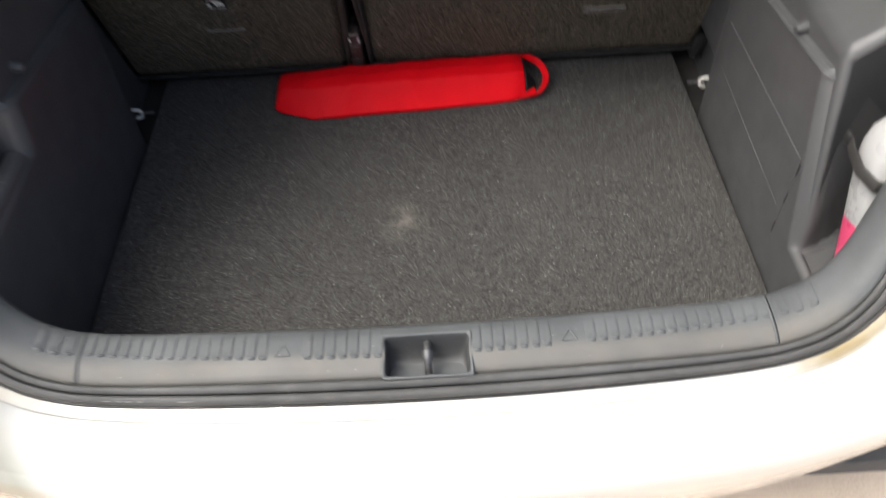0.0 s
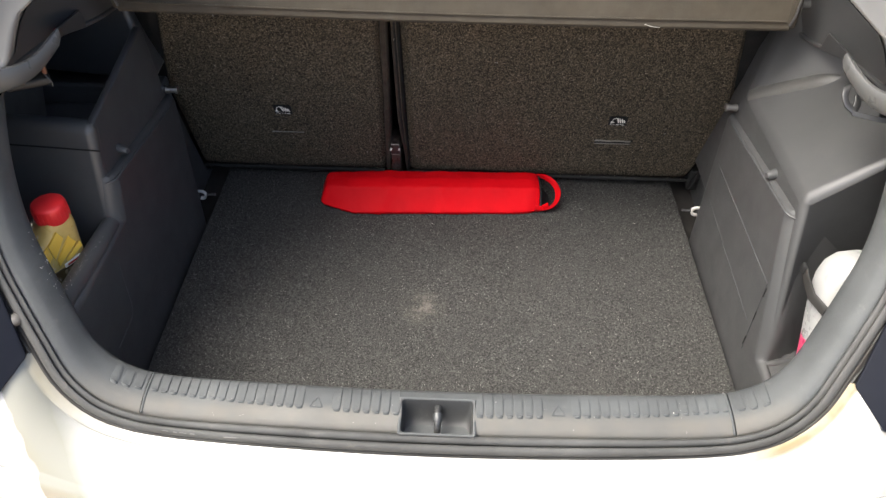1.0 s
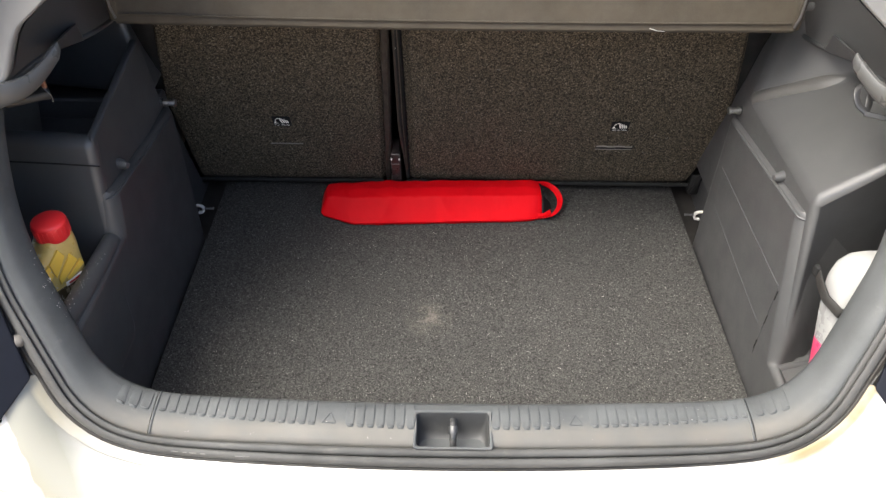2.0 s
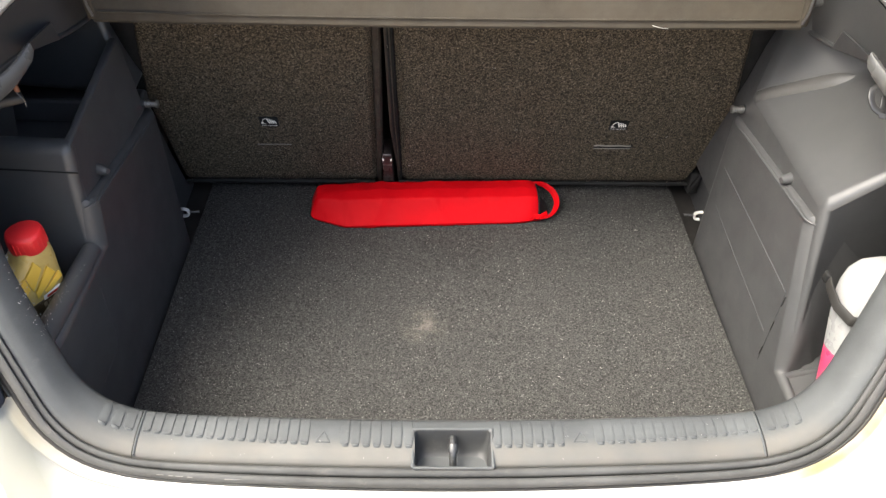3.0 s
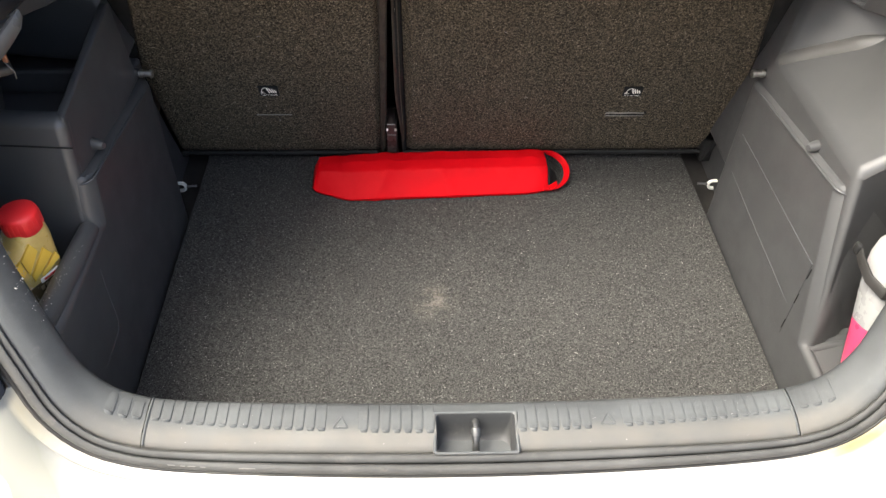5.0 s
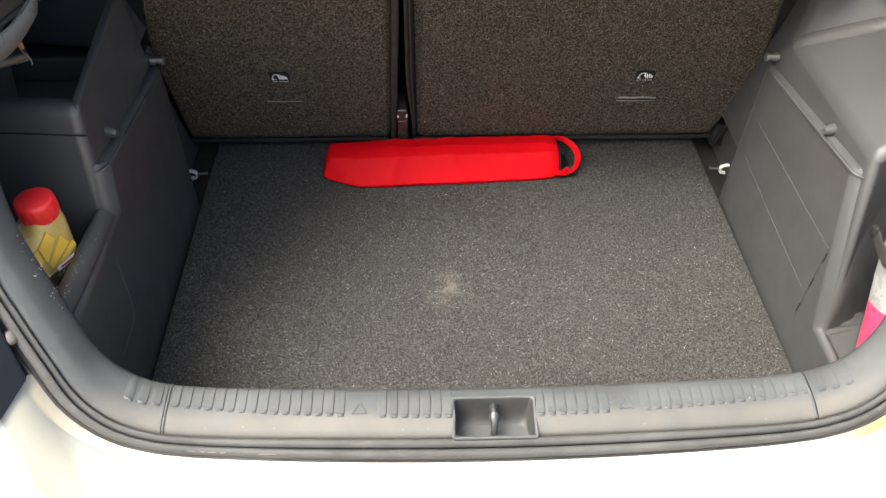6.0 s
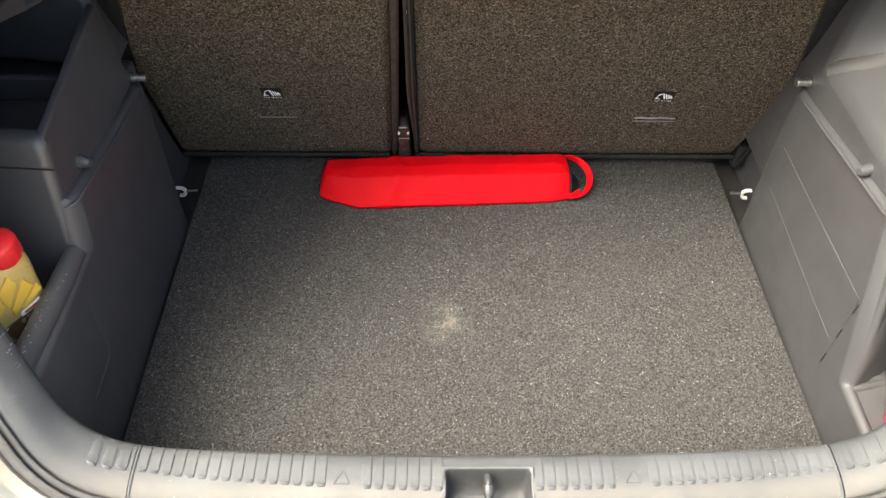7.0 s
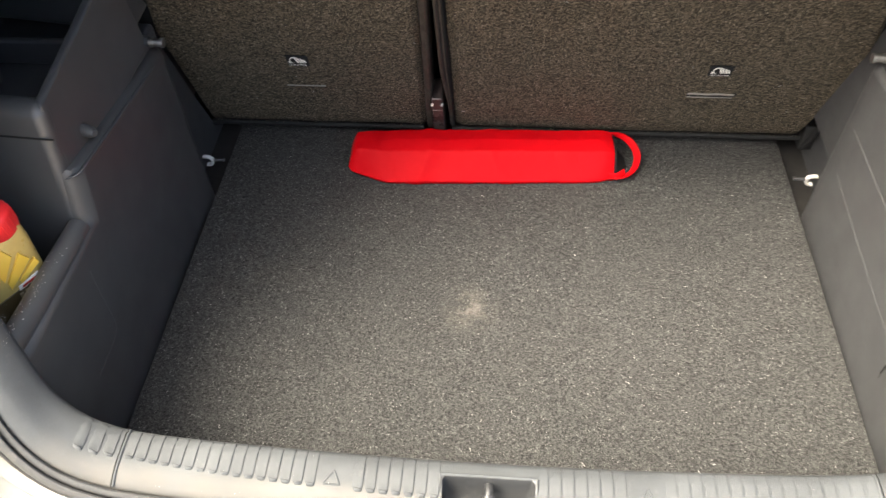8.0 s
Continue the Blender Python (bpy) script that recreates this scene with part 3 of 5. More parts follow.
sill = thing("sill_cover", (0, 0, 0.60), "ribbed dusty grey plastic loading sill cover", "sill trim")
low = [f for f in FRAMES if -SEAM + 0.0005 < f[0].x < SEAM - 0.0005 and f[0].z < 0.8]
low = [at_x(-SEAM + 0.0005)] + low + [at_x(SEAM - 0.0005)]
part("plate", clip_hole(cover_part(low), *LATCH), M_SILL, sill)
ribs_at = [side * (0.3745 - 0.0129 * k) for k in range(16) for side in (-1, 1)] + [side * (0.0545 + 0.0129 * k) for k in range(7) for side in (-1, 1)]


def skin_height(d):
    """Height of the lining's upper skin at depth d."""
    for (d0, h0), (d1, h1) in zip(LINING[3:], LINING[4:]):
        if d <= d1:
            return h0 + (h1 - h0) * (d - d0) / max(1e-6, d1 - d0)
    return LINING[-2][1]


def on_sill(x, y, up=0.0):
    """A place on the sill's skin, y metres ahead of the opening's line."""
    p, n = at_x(x)
    d = -y / bow(x)
    if y > -0.02:
        d = -y
        for k in range(6):
            d -= y - rearward(d, x) if d > 0 else 0.0
            d = d if d > 0 else -(y + 0.0125 * (1 - min(1.0, (abs(x) / 0.40) ** 2)) * smoothstep(0.030, -0.016, d))
    return p + Vector((0, y, 0)) + n * (skin_height(max(-0.030, min(0.042, d))) + up)


def rib(x):
    """One broad rib across the sill: it slopes up to a sharp step on one side and ends to the rear in a small round bead."""
    y1 = -(0.0262 - 0.142 * min(abs(x), 0.38) ** 2) - 0.12 * max(0.0, abs(x) - 0.385)
    y0 = 0.0285 - 0.0125 * (1 - min(1.0, (abs(x) / 0.40) ** 2))
    slope = ((-1.0, -0.25), (-0.9, 0.05), (-0.5, 0.30), (0.0, 0.62), (0.5, 0.92), (0.80, 1.08), (0.93, 0.95), (1.0, -0.35))
    dome = ((-1.0, -0.2), (-0.8, 0.35), (-0.45, 0.80), (0.0, 1.0), (0.4, 0.90), (0.7, 0.62), (0.9, 0.25), (1.0, -0.3))
    rows = []
    for f, c, w, up, round_ in ((0.0, 0, 0.8, -0.3, 0), (0.05, 0, 0.95, 0.4, 0), (0.13, 0, 1, 1, 0), (0.4, 0, 1, 1, 0), (0.7, 0, 1, 1, 0), (0.90, 0, 1, 1, 0),
                                (0.915, 0.08, 0.9, 1.2, 0.5), (0.93, 0.16, 0.80, 1.7, 1), (0.955, 0.20, 0.76, 2.1, 1), (0.98, 0.22, 0.72, 1.9, 1), (1.0, 0.22, 0.58, 1.1, 1), (1.012, 0.2, 0.35, -0.4, 1)):
        y = y0 + (y1 - y0) * f
        r = []
        for (u0, k0), (u1, k1) in zip(slope, dome):
            u, k = u0 + (u1 - u0) * round_, k0 + (k1 - k0) * round_
            r.append(on_sill(x + 0.0061 * (c + w * u), y, 0.0013 * (up * k if k > 0 else k)))
        rows.append(r)
    return loft(rows)


for x in sorted(ribs_at):
    part("rib", rib(x), M_SILL, sill)
for side in (-1, 1):
    rim = [on_sill(side * (SEAM - 0.0022), 0.026 - 0.060 * k / 24, 0.0002) for k in range(25)]
    part("seam_rim", tube(rim, 0.0014, 8), M_SILL, sill)


def arrow_mark(xc):
    a, b, c = on_sill(xc - 0.0085, -0.0185), on_sill(xc + 0.0085, -0.0185), on_sill(xc + 0.001, -0.004)
    return join(*[tube([p, q], 0.0011, 6) for p, q in ((a, b), (b, c), (c, a))])


for xc in (-0.158, 0.158):
    part("triangle_mark", arrow_mark(xc), M_SILL, sill)

# latch recess: a sunk tub with a raised lip
lx0, lx1, ly0, ly1 = LATCH


TUB_FLOOR = 0.630


def tub():
    """Sunk tub: a rolled lip, side walls and a far wall that curves into the floor."""
    def ring(grow, z, r, back=0.0):
        x0, x1, y0, y1 = lx0 - grow, lx1 + grow, ly0 - grow, ly1 + grow - back
        pts = []
        for cx, cy, a0 in ((x1 - r, y1 - r, 0), (x0 + r, y1 - r, 90), (x0 + r, y0 + r, 180), (x1 - r, y0 + r, 270)):
            for k in range(7):
                a = radians(a0 + 90 * k / 6)
                px, py = cx + r * math.cos(a), cy + r * math.sin(a)
                lip = 0.0105 * smoothstep(-0.012, -0.048, py) if z > 0.66 else 0.0
                pts.append((px, py, z - lip))
        return pts
    return loft([ring(0.0045, 0.6665, 0.008), ring(0.0040, 0.6704, 0.008), ring(0.0022, 0.6712, 0.007), ring(0.0004, 0.6704, 0.006), ring(-0.0005, 0.6675, 0.005), ring(-0.001, 0.655, 0.005),
                 ring(-0.0015, 0.644, 0.008, 0.001), ring(-0.002, 0.637, 0.011, 0.003), ring(-0.0025, 0.632, 0.013, 0.006), ring(-0.003, TUB_FLOOR - 0.0005, 0.014, 0.010)], True)


recess = part("latch_recess", tub(), M_SUNK, sill, "sunk latch recess in the sill")
part("recess_floor", box(lx0 + 0.001, lx1 - 0.001, ly0 + 0.001, ly1 - 0.001, TUB_FLOOR - 0.006, TUB_FLOOR), M_SILL, recess, "dusty recess floor")
rim = [on_sill(x, y, 0.0004) for x, y in ((lx0 - 0.002, ly1 + 0.002), (lx1 + 0.002, ly1 + 0.002), (lx1 + 0.002, ly0 - 0.002), (lx0 - 0.002, ly0 - 0.002))]
part("recess_lip", join(*[tube([a.lerp(b, k / 8) for k in range(9)], 0.0022, 8) for a, b in zip(rim, rim[1:] + rim[:1])]), M_SILL, recess, "pale rolled lip")
# tailgate striker: a steel hoop, of which the leaning leg and the top show
striker = thing("tailgate_striker", (0.0, -0.02, TUB_FLOOR), "worn steel tailgate striker pin in the sill recess", "striker")
part("pin", tube([(0.001, -0.038, TUB_FLOOR), (0.001, -0.035, 0.640), (0.001, -0.029, 0.652), (0.001, -0.021, 0.659), (0.001, -0.010, 0.660), (0.001, -0.004, 0.656)], 0.0045, 16), M_PIN, striker)
part("sleeve", tube([(0.001, -0.0255, 0.6560), (0.001, -0.0250, 0.6565), (0.001, -0.017, 0.6600), (0.001, -0.0165, 0.6602)], [0.0052, 0.0062, 0.0062, 0.0052], 16), M_PIN, striker, "bright worn steel sleeve")
part("hole_rim", tube([(0.000, -0.0385, TUB_FLOOR - 0.0002), (0.000, -0.0385, TUB_FLOOR + 0.0005)], 0.0062, 16), M_FOOT, striker, "dark hole round the pin")

# corner covers carry the lining up the sides
for side in (-1, 1):
    fr = [f for f in FRAMES if f[0].x * side > SEAM + 0.0005 and f[0].z < 0.985]
    end = at_x(side * (SEAM + 0.0005))
    fr = [end] + fr if side > 0 else fr + [end]
    c = thing("corner_cover", (side * 0.47, 0.0, 0.62), "dusty grey plastic corner cover of the boot opening", "corner trim", "corner covers")
    part("shell", cover_part(fr), M_SILL, c)
    for x in (SEAM + 0.011, SEAM + 0.0255, SEAM + 0.040):
        part("rib", rib(side * x), M_SILL, c)

# sealing rubber, two beads all round the opening
def bead(cd, ch, r, squash=1.0):
    return [(cd + r * math.cos(2 * math.pi * k / 12), ch + r * squash * math.sin(2 * math.pi * k / 12)) for k in range(12)]


seal = thing("rubber_seal", (0, -0.06, 0.63), "black rubber tailgate seal round the opening, scuffed and dusty", "door seal")
part("inner_bead", along_loop(bead(0.0505, -0.0185, 0.0054, 1.15), FRAMES, True), M_RUBBER, seal)
part("outer_bead", along_loop(bead(0.0622, -0.0222, 0.0054, 1.25), FRAMES, True), M_RUBBER, seal)
part("seal_foot", along_loop([(0.042, -0.024), (0.0660, -0.0312), (0.0675, -0.045), (0.042, -0.045)], FRAMES, True), M_FOOT, seal)
for x, l in ((-0.352, 0.008), (-0.338, 0.005), (-0.330, 0.009), (-0.316, 0.006), (-0.272, 0.020)):
    p, n = at_x(x)
    q, m = at_x(x + l)
    part("scuff", tube([p + Vector((0, -0.0668 * bow(x), 0)) + n * -0.0180, q + Vector((0, -0.0670 * bow(x), 0)) + m * -0.0183], 0.0006, 6), M_CHIP, seal)

def ledge_lip(side):
    """Curved lip below the pillar: a rounded rim with a face that drops to its underside."""
    path = curve_points([(0.499, 0.281, 1.035), (0.502, 0.274, 1.031), (0.509, 0.256, 1.023), (0.5167, 0.2385, 1.0175), (0.525, 0.222, 1.016), (0.534, 0.208, 1.018), (0.548, 0.194, 1.022)], 28)
    section = [(-0.0050, -0.006), (-0.0035, 0.0005), (-0.0005, 0.0026), (0.0025, 0.0021), (0.0045, -0.0010), (0.0058, -0.006), (0.0060, -0.0115), (0.0040, -0.0145), (0.0, -0.0155), (-0.0040, -0.013)]
    rows = []
    for k, p in enumerate(path):
        t = (path[min(k + 1, 27)] - path[max(k - 1, 0)]).normalized()
        inboard = Vector((-t.y, t.x, 0)).normalized()
        inboard = inboard if inboard.x < 0 else -inboard
        size = 0.72 + 0.30 * min(1.0, k / 2) + 0.75 * (k / 27) ** 2
        rows.append([Vector((side * (p.x + inboard.x * u * size), p.y + inboard.y * u * size, p.z + w * size)) for u, w in section])
    return loft(rows, True, True)


# upper frame of the opening behind the pillar trims
for side in (-1, 1):
    pil = thing("pillar_trim", (side * 0.53, 0.25, 0.97), "light grey plastic rear pillar trim with a rounded ledge", "pillar trim", "pillar trims")
    plan = [(0.64, 0.975), (0.575, 0.990), (0.545, 1.008), (0.531, 1.026), (0.527, 1.040), (0.521, 1.060), (0.513, 1.074), (0.490, 1.092), (0.465, 1.112), (0.450, 1.20), (0.450, 1.27), (0.41, 1.355), (0.47, 1.385), (0.64, 1.20)]
    rear = [(side * x, opening_y(z) - 0.012, z) for x, z in plan]
    fore = [(side * x, opening_y(z) + 0.012, z + 0.004) for x, z in plan]
    part("flange", solid(rear, fore, 0.0075, 3), M_GREY, pil)
    edge = [(x, opening_y(z) + 0.006, z) for x, z in plan[3:9]]
    part("web", loft([[(side * x, y, z) for x, y, z in edge], [(side * (x + 0.012), y + 0.05, z + 0.022) for x, y, z in edge], [(side * (x + 0.05), y + 0.12, z + 0.05) for x, y, z in edge]]), M_TRIM, pil)
    part("ledge", ledge_lip(side), M_LEDGE, pil)

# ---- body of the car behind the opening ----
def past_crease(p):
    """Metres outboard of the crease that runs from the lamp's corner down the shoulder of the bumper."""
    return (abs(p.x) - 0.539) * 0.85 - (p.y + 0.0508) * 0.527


def body_rows():
    rows = []
    fr = [f for f in FRAMES if f[0].z < 0.7585]
    prof0 = [(0.054, -0.046), (0.0645, -0.0335), (0.0710, -0.036), (0.0770, -0.0400), (0.0800, -0.0435)]
    for p, n in fr:
        w = min(1.0, max(0.0, (p.z - 0.672) / 0.12))  # how far up the corner
        s = 1 if p.x > 0 else -1
        row = [p + n * h + Vector((0, -d * bow(p.x), 0)) for d, h in prof0]
        last = row[-1]
        ax = abs(p.x)
        edge_x = ax * (1.0 + 0.20 * w) + 0.02 * w
        y_edge = -0.148 + 0.160 * ax * ax + 0.03 * w
        z_edge = 0.604 + 0.055 * w
        for k in range(1, 37):
            f = k / 36
            x = abs(last.x) + (edge_x - abs(last.x)) * f
            y = last.y + (y_edge - last.y) * f
            z = last.z + (z_edge - last.z) * (f ** 1.8)
            row.append(Vector((s * x if ax > 1e-6 else 0.0, y, z)))
        e = row[-1]
        for dy, dz in ((-0.008, -0.005), (-0.012, -0.014), (-0.014, -0.030), (-0.008, -0.075), (0.012, -0.16), (0.050, -0.28), (0.10, -0.36)):
            row.append(e + Vector((0, dy, dz)))
        rows.append(row)
    # the bumper goes on round the corner of the car
    for side in (-1, 1):
        edge = rows[-1] if side > 0 else rows[0]
        extra = []
        for k in range(1, 9):
            f = k / 8
            extra.append([p + Vector((side * 0.26 * f, 0.12 * f * f + 0.02 * f, -((0.06 + 0.05 * f) if i < 22 else 0.05 * f) * (1 if i < 41 else 0))) for i, p in enumerate(edge)])
        rows = rows + extra if side > 0 else extra[::-1] + rows
    # outboard of a soft crease the shoulder of the bumper falls away
    for row in rows:
        for p in row[5:41]:
            p.z -= 0.55 * max(0.0, past_crease(p))
    bm = loft(rows)
    mask = bm.verts.layers.float.new("run_off")
    panel_shade = bm.verts.layers.float.new("panel_shade")
    mask = bm.verts.layers.float["run_off"]  # taken anew, as a second layer moves the first
    bm.verts.ensure_lookup_table()
    n = len(rows[0])
    for k, v in enumerate(bm.verts):
        share = (0.4, 1.0, 1.0, 0.9, 0.5, 0.15)[k % n] if k % n < 6 else 0.0
        share *= 0.4 if v.co.x < 0 else 1.0
        v[mask] = share * smoothstep(0.37, 0.44, abs(v.co.x))
        # painted shade: greyer inboard of the crease, on one side only
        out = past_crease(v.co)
        v[panel_shade] = min((out + 0.080) / 0.035, 0.5 - out * 450) if v.co.x < 0 else -3.0
    return bm


M_JOINT = material("grey panel joint", (0.24, 0.235, 0.215), 0.6, mottle=0.2)
car = thing("car_body", (0, -0.1, 0.20), "white painted rear bumper and body of the car, sunlit", "car body")
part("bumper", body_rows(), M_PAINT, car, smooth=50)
part("panel_joint", tube([p + n * -0.0431 + Vector((0, -0.0807 * bow(p.x), 0)) for p, n in FRAMES if p.z < 0.712], 0.0008, 6), M_JOINT, car, "fine grey joint between body and bumper")
for side in (-1, 1):
    fr = [f for f in FRAMES if f[0].z >= 0.90 and f[0].x * side > 0.001]
    part("quarter_panel", along_loop([(0.060, -0.046), (0.058, -0.060), (0.010, -0.12), (-0.12, -0.235)], fr), M_PAINT, car)


def tail_lamp(side):
    t = thing("tail_lamp", (side * 0.60, 0.0, 0.66), "dark glossy tail lamp beside the boot opening", "tail lamp", "tail lamps")
    a = [(0.513, -0.012, 0.741), (0.543, -0.057, 0.712), (0.66, -0.070, 0.690), (0.72, 0.10, 0.68), (0.56, 0.05, 0.73)]
    b = [(0.575, 0.085, 0.90), (0.62, 0.05, 0.90), (0.74, 0.10, 0.90), (0.75, 0.20, 0.90), (0.60, 0.13, 0.90)]
    bm = solid([(x * side, y, z) for x, y, z in a], [(x * side, y, z) for x, y, z in b], 0.004, 2)
    part("lens", bm, M_LAMP, t)
    part("bezel", tube([(side * 0.5340, 0.0160, 0.7610), (side * 0.5245, 0.0065, 0.7480), (side * 0.5150, -0.0030, 0.7375)], 0.0014, 8), M_RUBBER, t)
    part("screw", tube([(side * 0.553, 0.010, 0.785), (side * 0.549, 0.000, 0.787)], 0.006, 12), M_RUBBER, t)


for s in (-1, 1):
    tail_lamp(s)

# rubber stop on which the closed tailgate rests
M_STOP = material("sun-bleached rubber", (0.085, 0.078, 0.070), 0.6, mottle=0.35, mottle_scale=90.0)
stop = thing("bump_stop", (-0.540, 0.030, 0.755), "greyish brown rubber bump stop beside the seal", "bump stop")
axis = Vector((0.42, -0.42, 0.80)).normalized()
foot = Vector((-0.5287, 0.0176, 0.7787)) - axis * 0.020
part("stem", tube([foot + axis * d for d in (0.0, 0.010, 0.014)], [0.0060, 0.0058, 0.0062], 18), M_BLACK, stop)
part("head", tube([foot + axis * d for d in (0.012, 0.0135, 0.017, 0.0205, 0.0225, 0.0228)], [0.0060, 0.0082, 0.0088, 0.0076, 0.0048, 0.0010], 22), M_STOP, stop, "rounded worn rubber head")

# ---- seat backs ----
S0 = Vector((0, 0.715, 0.490))
S_UP = Vector((0, -0.355, 1)).normalized()
S_OUT = Vector((0, -1, -0.355)).normalized()


def on_seat(x, s, n=0.0):
    """A place on the seat backs: x across, s metres up the slope, n metres proud."""
    return S0 + Vector((x, 0, 0)) + S_UP * s + S_OUT * n


def seat_panel(x0, x1, s1, thick=0.07, cut=None):
    nx, ns = 44, 40
    rows = []
    for j in range(ns + 1):
        s = 0.014 + (s1 - 0.014) * j / ns
        a, b = x0, x1
        if cut:
            a, b = cut(s, x0, x1)
        r = []
        for i in range(nx + 1):
            u = i / nx
            x = a + (b - a) * u
            edge = min(x - a, b - x, s - 0.010, s1 - s)
            n = -0.014 * max(0.0, 1 - edge / 0.014) ** 2 + 0.0022 * noise.noise((x * 5, s * 5, 1.7)) + 0.0010 * noise.noise((x * 17, s * 17, 4.1))
            r.append(on_seat(x, s, n))
        rows.append(r)
    rim = rows[0] + [r[-1] for r in rows[1:]] + rows[-1][-2::-1] + [r[0] for r in rows[-2:0:-1]]
    back = [p - S_OUT * thick for p in rim]
    return join(loft(rows), loft([rim, back], True))


def right_cut(s, a, b):
    return a - 0.0088 * s, b - 0.014 + (0.016 if s > 0.11 else 0.016 * s / 0.11) - 0.20 * max(0.0, s - 0.27)


def left_cut(s, a, b):
    return a + 0.20 * max(0.0, s - 0.27), b + 0.0303 * s


def beside_felt(side, x0):
    """Smooth black strip that fills the band beside a seat's felt, seen where the felt draws in."""
    rows = []
    for k in range(19):
        s = 0.22 + 0.40 * k / 18
        edge = x0 - 0.20 * max(0.0, s - 0.27)
        rows.append([on_seat(side * x, s, n) for x, n in ((edge - 0.016, -0.010), (edge + 0.004, -0.006), (edge + 0.020, -0.012), (edge + 0.050, -0.030), (edge + 0.10, -0.060))])
    return loft(rows)


SEAT_R = thing("rear_seat", on_seat(0.21, 0), "wide upright rear seat with a dark speckled felt back", "car seat", "rear seats")
part("backrest", seat_panel(-0.0845, 0.522, 0.62, cut=right_cut), M_SEAT, SEAT_R)
SEAT_L = thing("rear_seat", on_seat(-0.32, 0), "narrow upright rear seat with a dark speckled felt back", "car seat", "rear seats")
part("backrest", seat_panel(-0.530, -0.1348, 0.62, cut=left_cut), M_SEAT, SEAT_L)
part("side_strip", beside_felt(1, 0.524), M_BLACK, SEAT_R, "smooth black strip beside the seat felt")
part("side_strip", beside_felt(-1, 0.530), M_BLACK, SEAT_L, "smooth black strip beside the seat felt")
# smooth fabric edges beside the gap, which narrows upwards
def edge_band(felt, gap):
    """Smooth fabric between the felt's edge and the gap, rolled over into the gap."""
    rows = []
    for k in range(41):
        v = 0.008 + 0.605 * k / 40
        a, b = felt(v), gap(v)
        n = -0.0045 + 0.0008 * noise.noise((v * 14, a * 3, 2.2))
        rows.append([on_seat(a + (b - a) * f, v, n + d) for f, d in ((-0.15, -0.012), (0.02, -0.0035), (0.15, -0.0008), (0.45, 0.0), (0.7, -0.0004), (0.88, -0.0022), (0.97, -0.0055), (1.0, -0.011), (0.98, -0.055))])
    return loft(rows)


def left_gap(v):
    return -0.1235 + 0.0365 * v


def right_gap(v):
    return -0.0925 - 0.0100 * smoothstep(0.03, 0.22, v)


def right_piping(v):
    return -0.0885 - 0.0042 * smoothstep(0.06, 0.24, v) - 0.006 * max(0.0, v - 0.24)


M_EDGING = material("dark brown seat fabric", (0.034, 0.025, 0.018), 0.75, bump=0.4, bump_scale=900.0, mottle=0.3, mottle_scale=30.0)
part("edge_strip", edge_band(lambda v: -0.0843 - 0.0088 * v, right_gap), M_BLACK, SEAT_R, "smooth black fabric edge beside the gap")
part("piping", tube([on_seat(right_piping(v), v, -0.0038) for v in [0.05 + 0.56 * k / 30 for k in range(31)]], 0.0011, 8), M_SHELF, SEAT_R, "thin brown piping")
part("rolled_edge", tube([on_seat(right_gap(v) + 0.0022, v, -0.0062) for v in [0.02 + 0.59 * k / 30 for k in range(31)]], 0.0026, 10), M_EDGING, SEAT_R, "rolled dark fabric edge")
part("edge_strip", edge_band(lambda v: -0.1350 + 0.0303 * v, left_gap), M_EDGING, SEAT_L, "smooth dark brown fabric edge beside the gap")
part("seam", tube([on_seat(left_gap(v) - 0.0042, v, -0.0046) for v in [0.02 + 0.59 * k / 30 for k in range(31)]], 0.0007, 6), M_SHELF, SEAT_L, "fine brown seam")
part("lower_piping", tube([on_seat(-0.09 + 0.60 * k / 20, 0.0135 + 0.0004 * math.sin(k * 1.7), -0.001) for k in range(21)], 0.0046, 10), M_BLACK, SEAT_R)
part("lower_piping", tube([on_seat(-0.525 + 0.385 * k / 20, 0.0135, -0.001) for k in range(21)], 0.0046, 10), M_BLACK, SEAT_L)
part("corner_hinge", join(box(0.508, 0.535, 0.700, 0.735, 0.484, 0.535, 0.005), tube([(0.514, 0.700, 0.49), (0.522, 0.692, 0.53), (0.523, 0.672, 0.58)], 0.0045, 10)), M_BLACK, SEAT_R, "black plastic hinge cover")


def written(text, size, place):
    """Flat lettering as a mesh on the seat back, centred at place = (x, s)."""
    cu = bpy.data.curves.new("lettering", "FONT")
    cu.body, cu.size, cu.align_x, cu.align_y = text, size, "CENTER", "CENTER"
    tmp = bpy.data.objects.new("lettering", cu)
    scene.collection.objects.link(tmp)
    me = bpy.data.meshes.new_from_object(tmp.evaluated_get(bpy.context.evaluated_depsgraph_get()))
    bpy.data.objects.remove(tmp)
    bpy.data.curves.remove(cu)
    bm = bmesh.new()
    bm.from_mesh(me)
    bpy.data.meshes.remove(me)
    for v in bm.verts:
        v.co = on_seat(place[0] + v.co.x, place[1] + v.co.y, 0.0042)
    return bm


def flat_shape(points, xc, sc, n):
    bm = bmesh.new()
    bm.faces.new([bm.verts.new(on_seat(xc + a, sc + b, n)) for a, b in points])
    return bm


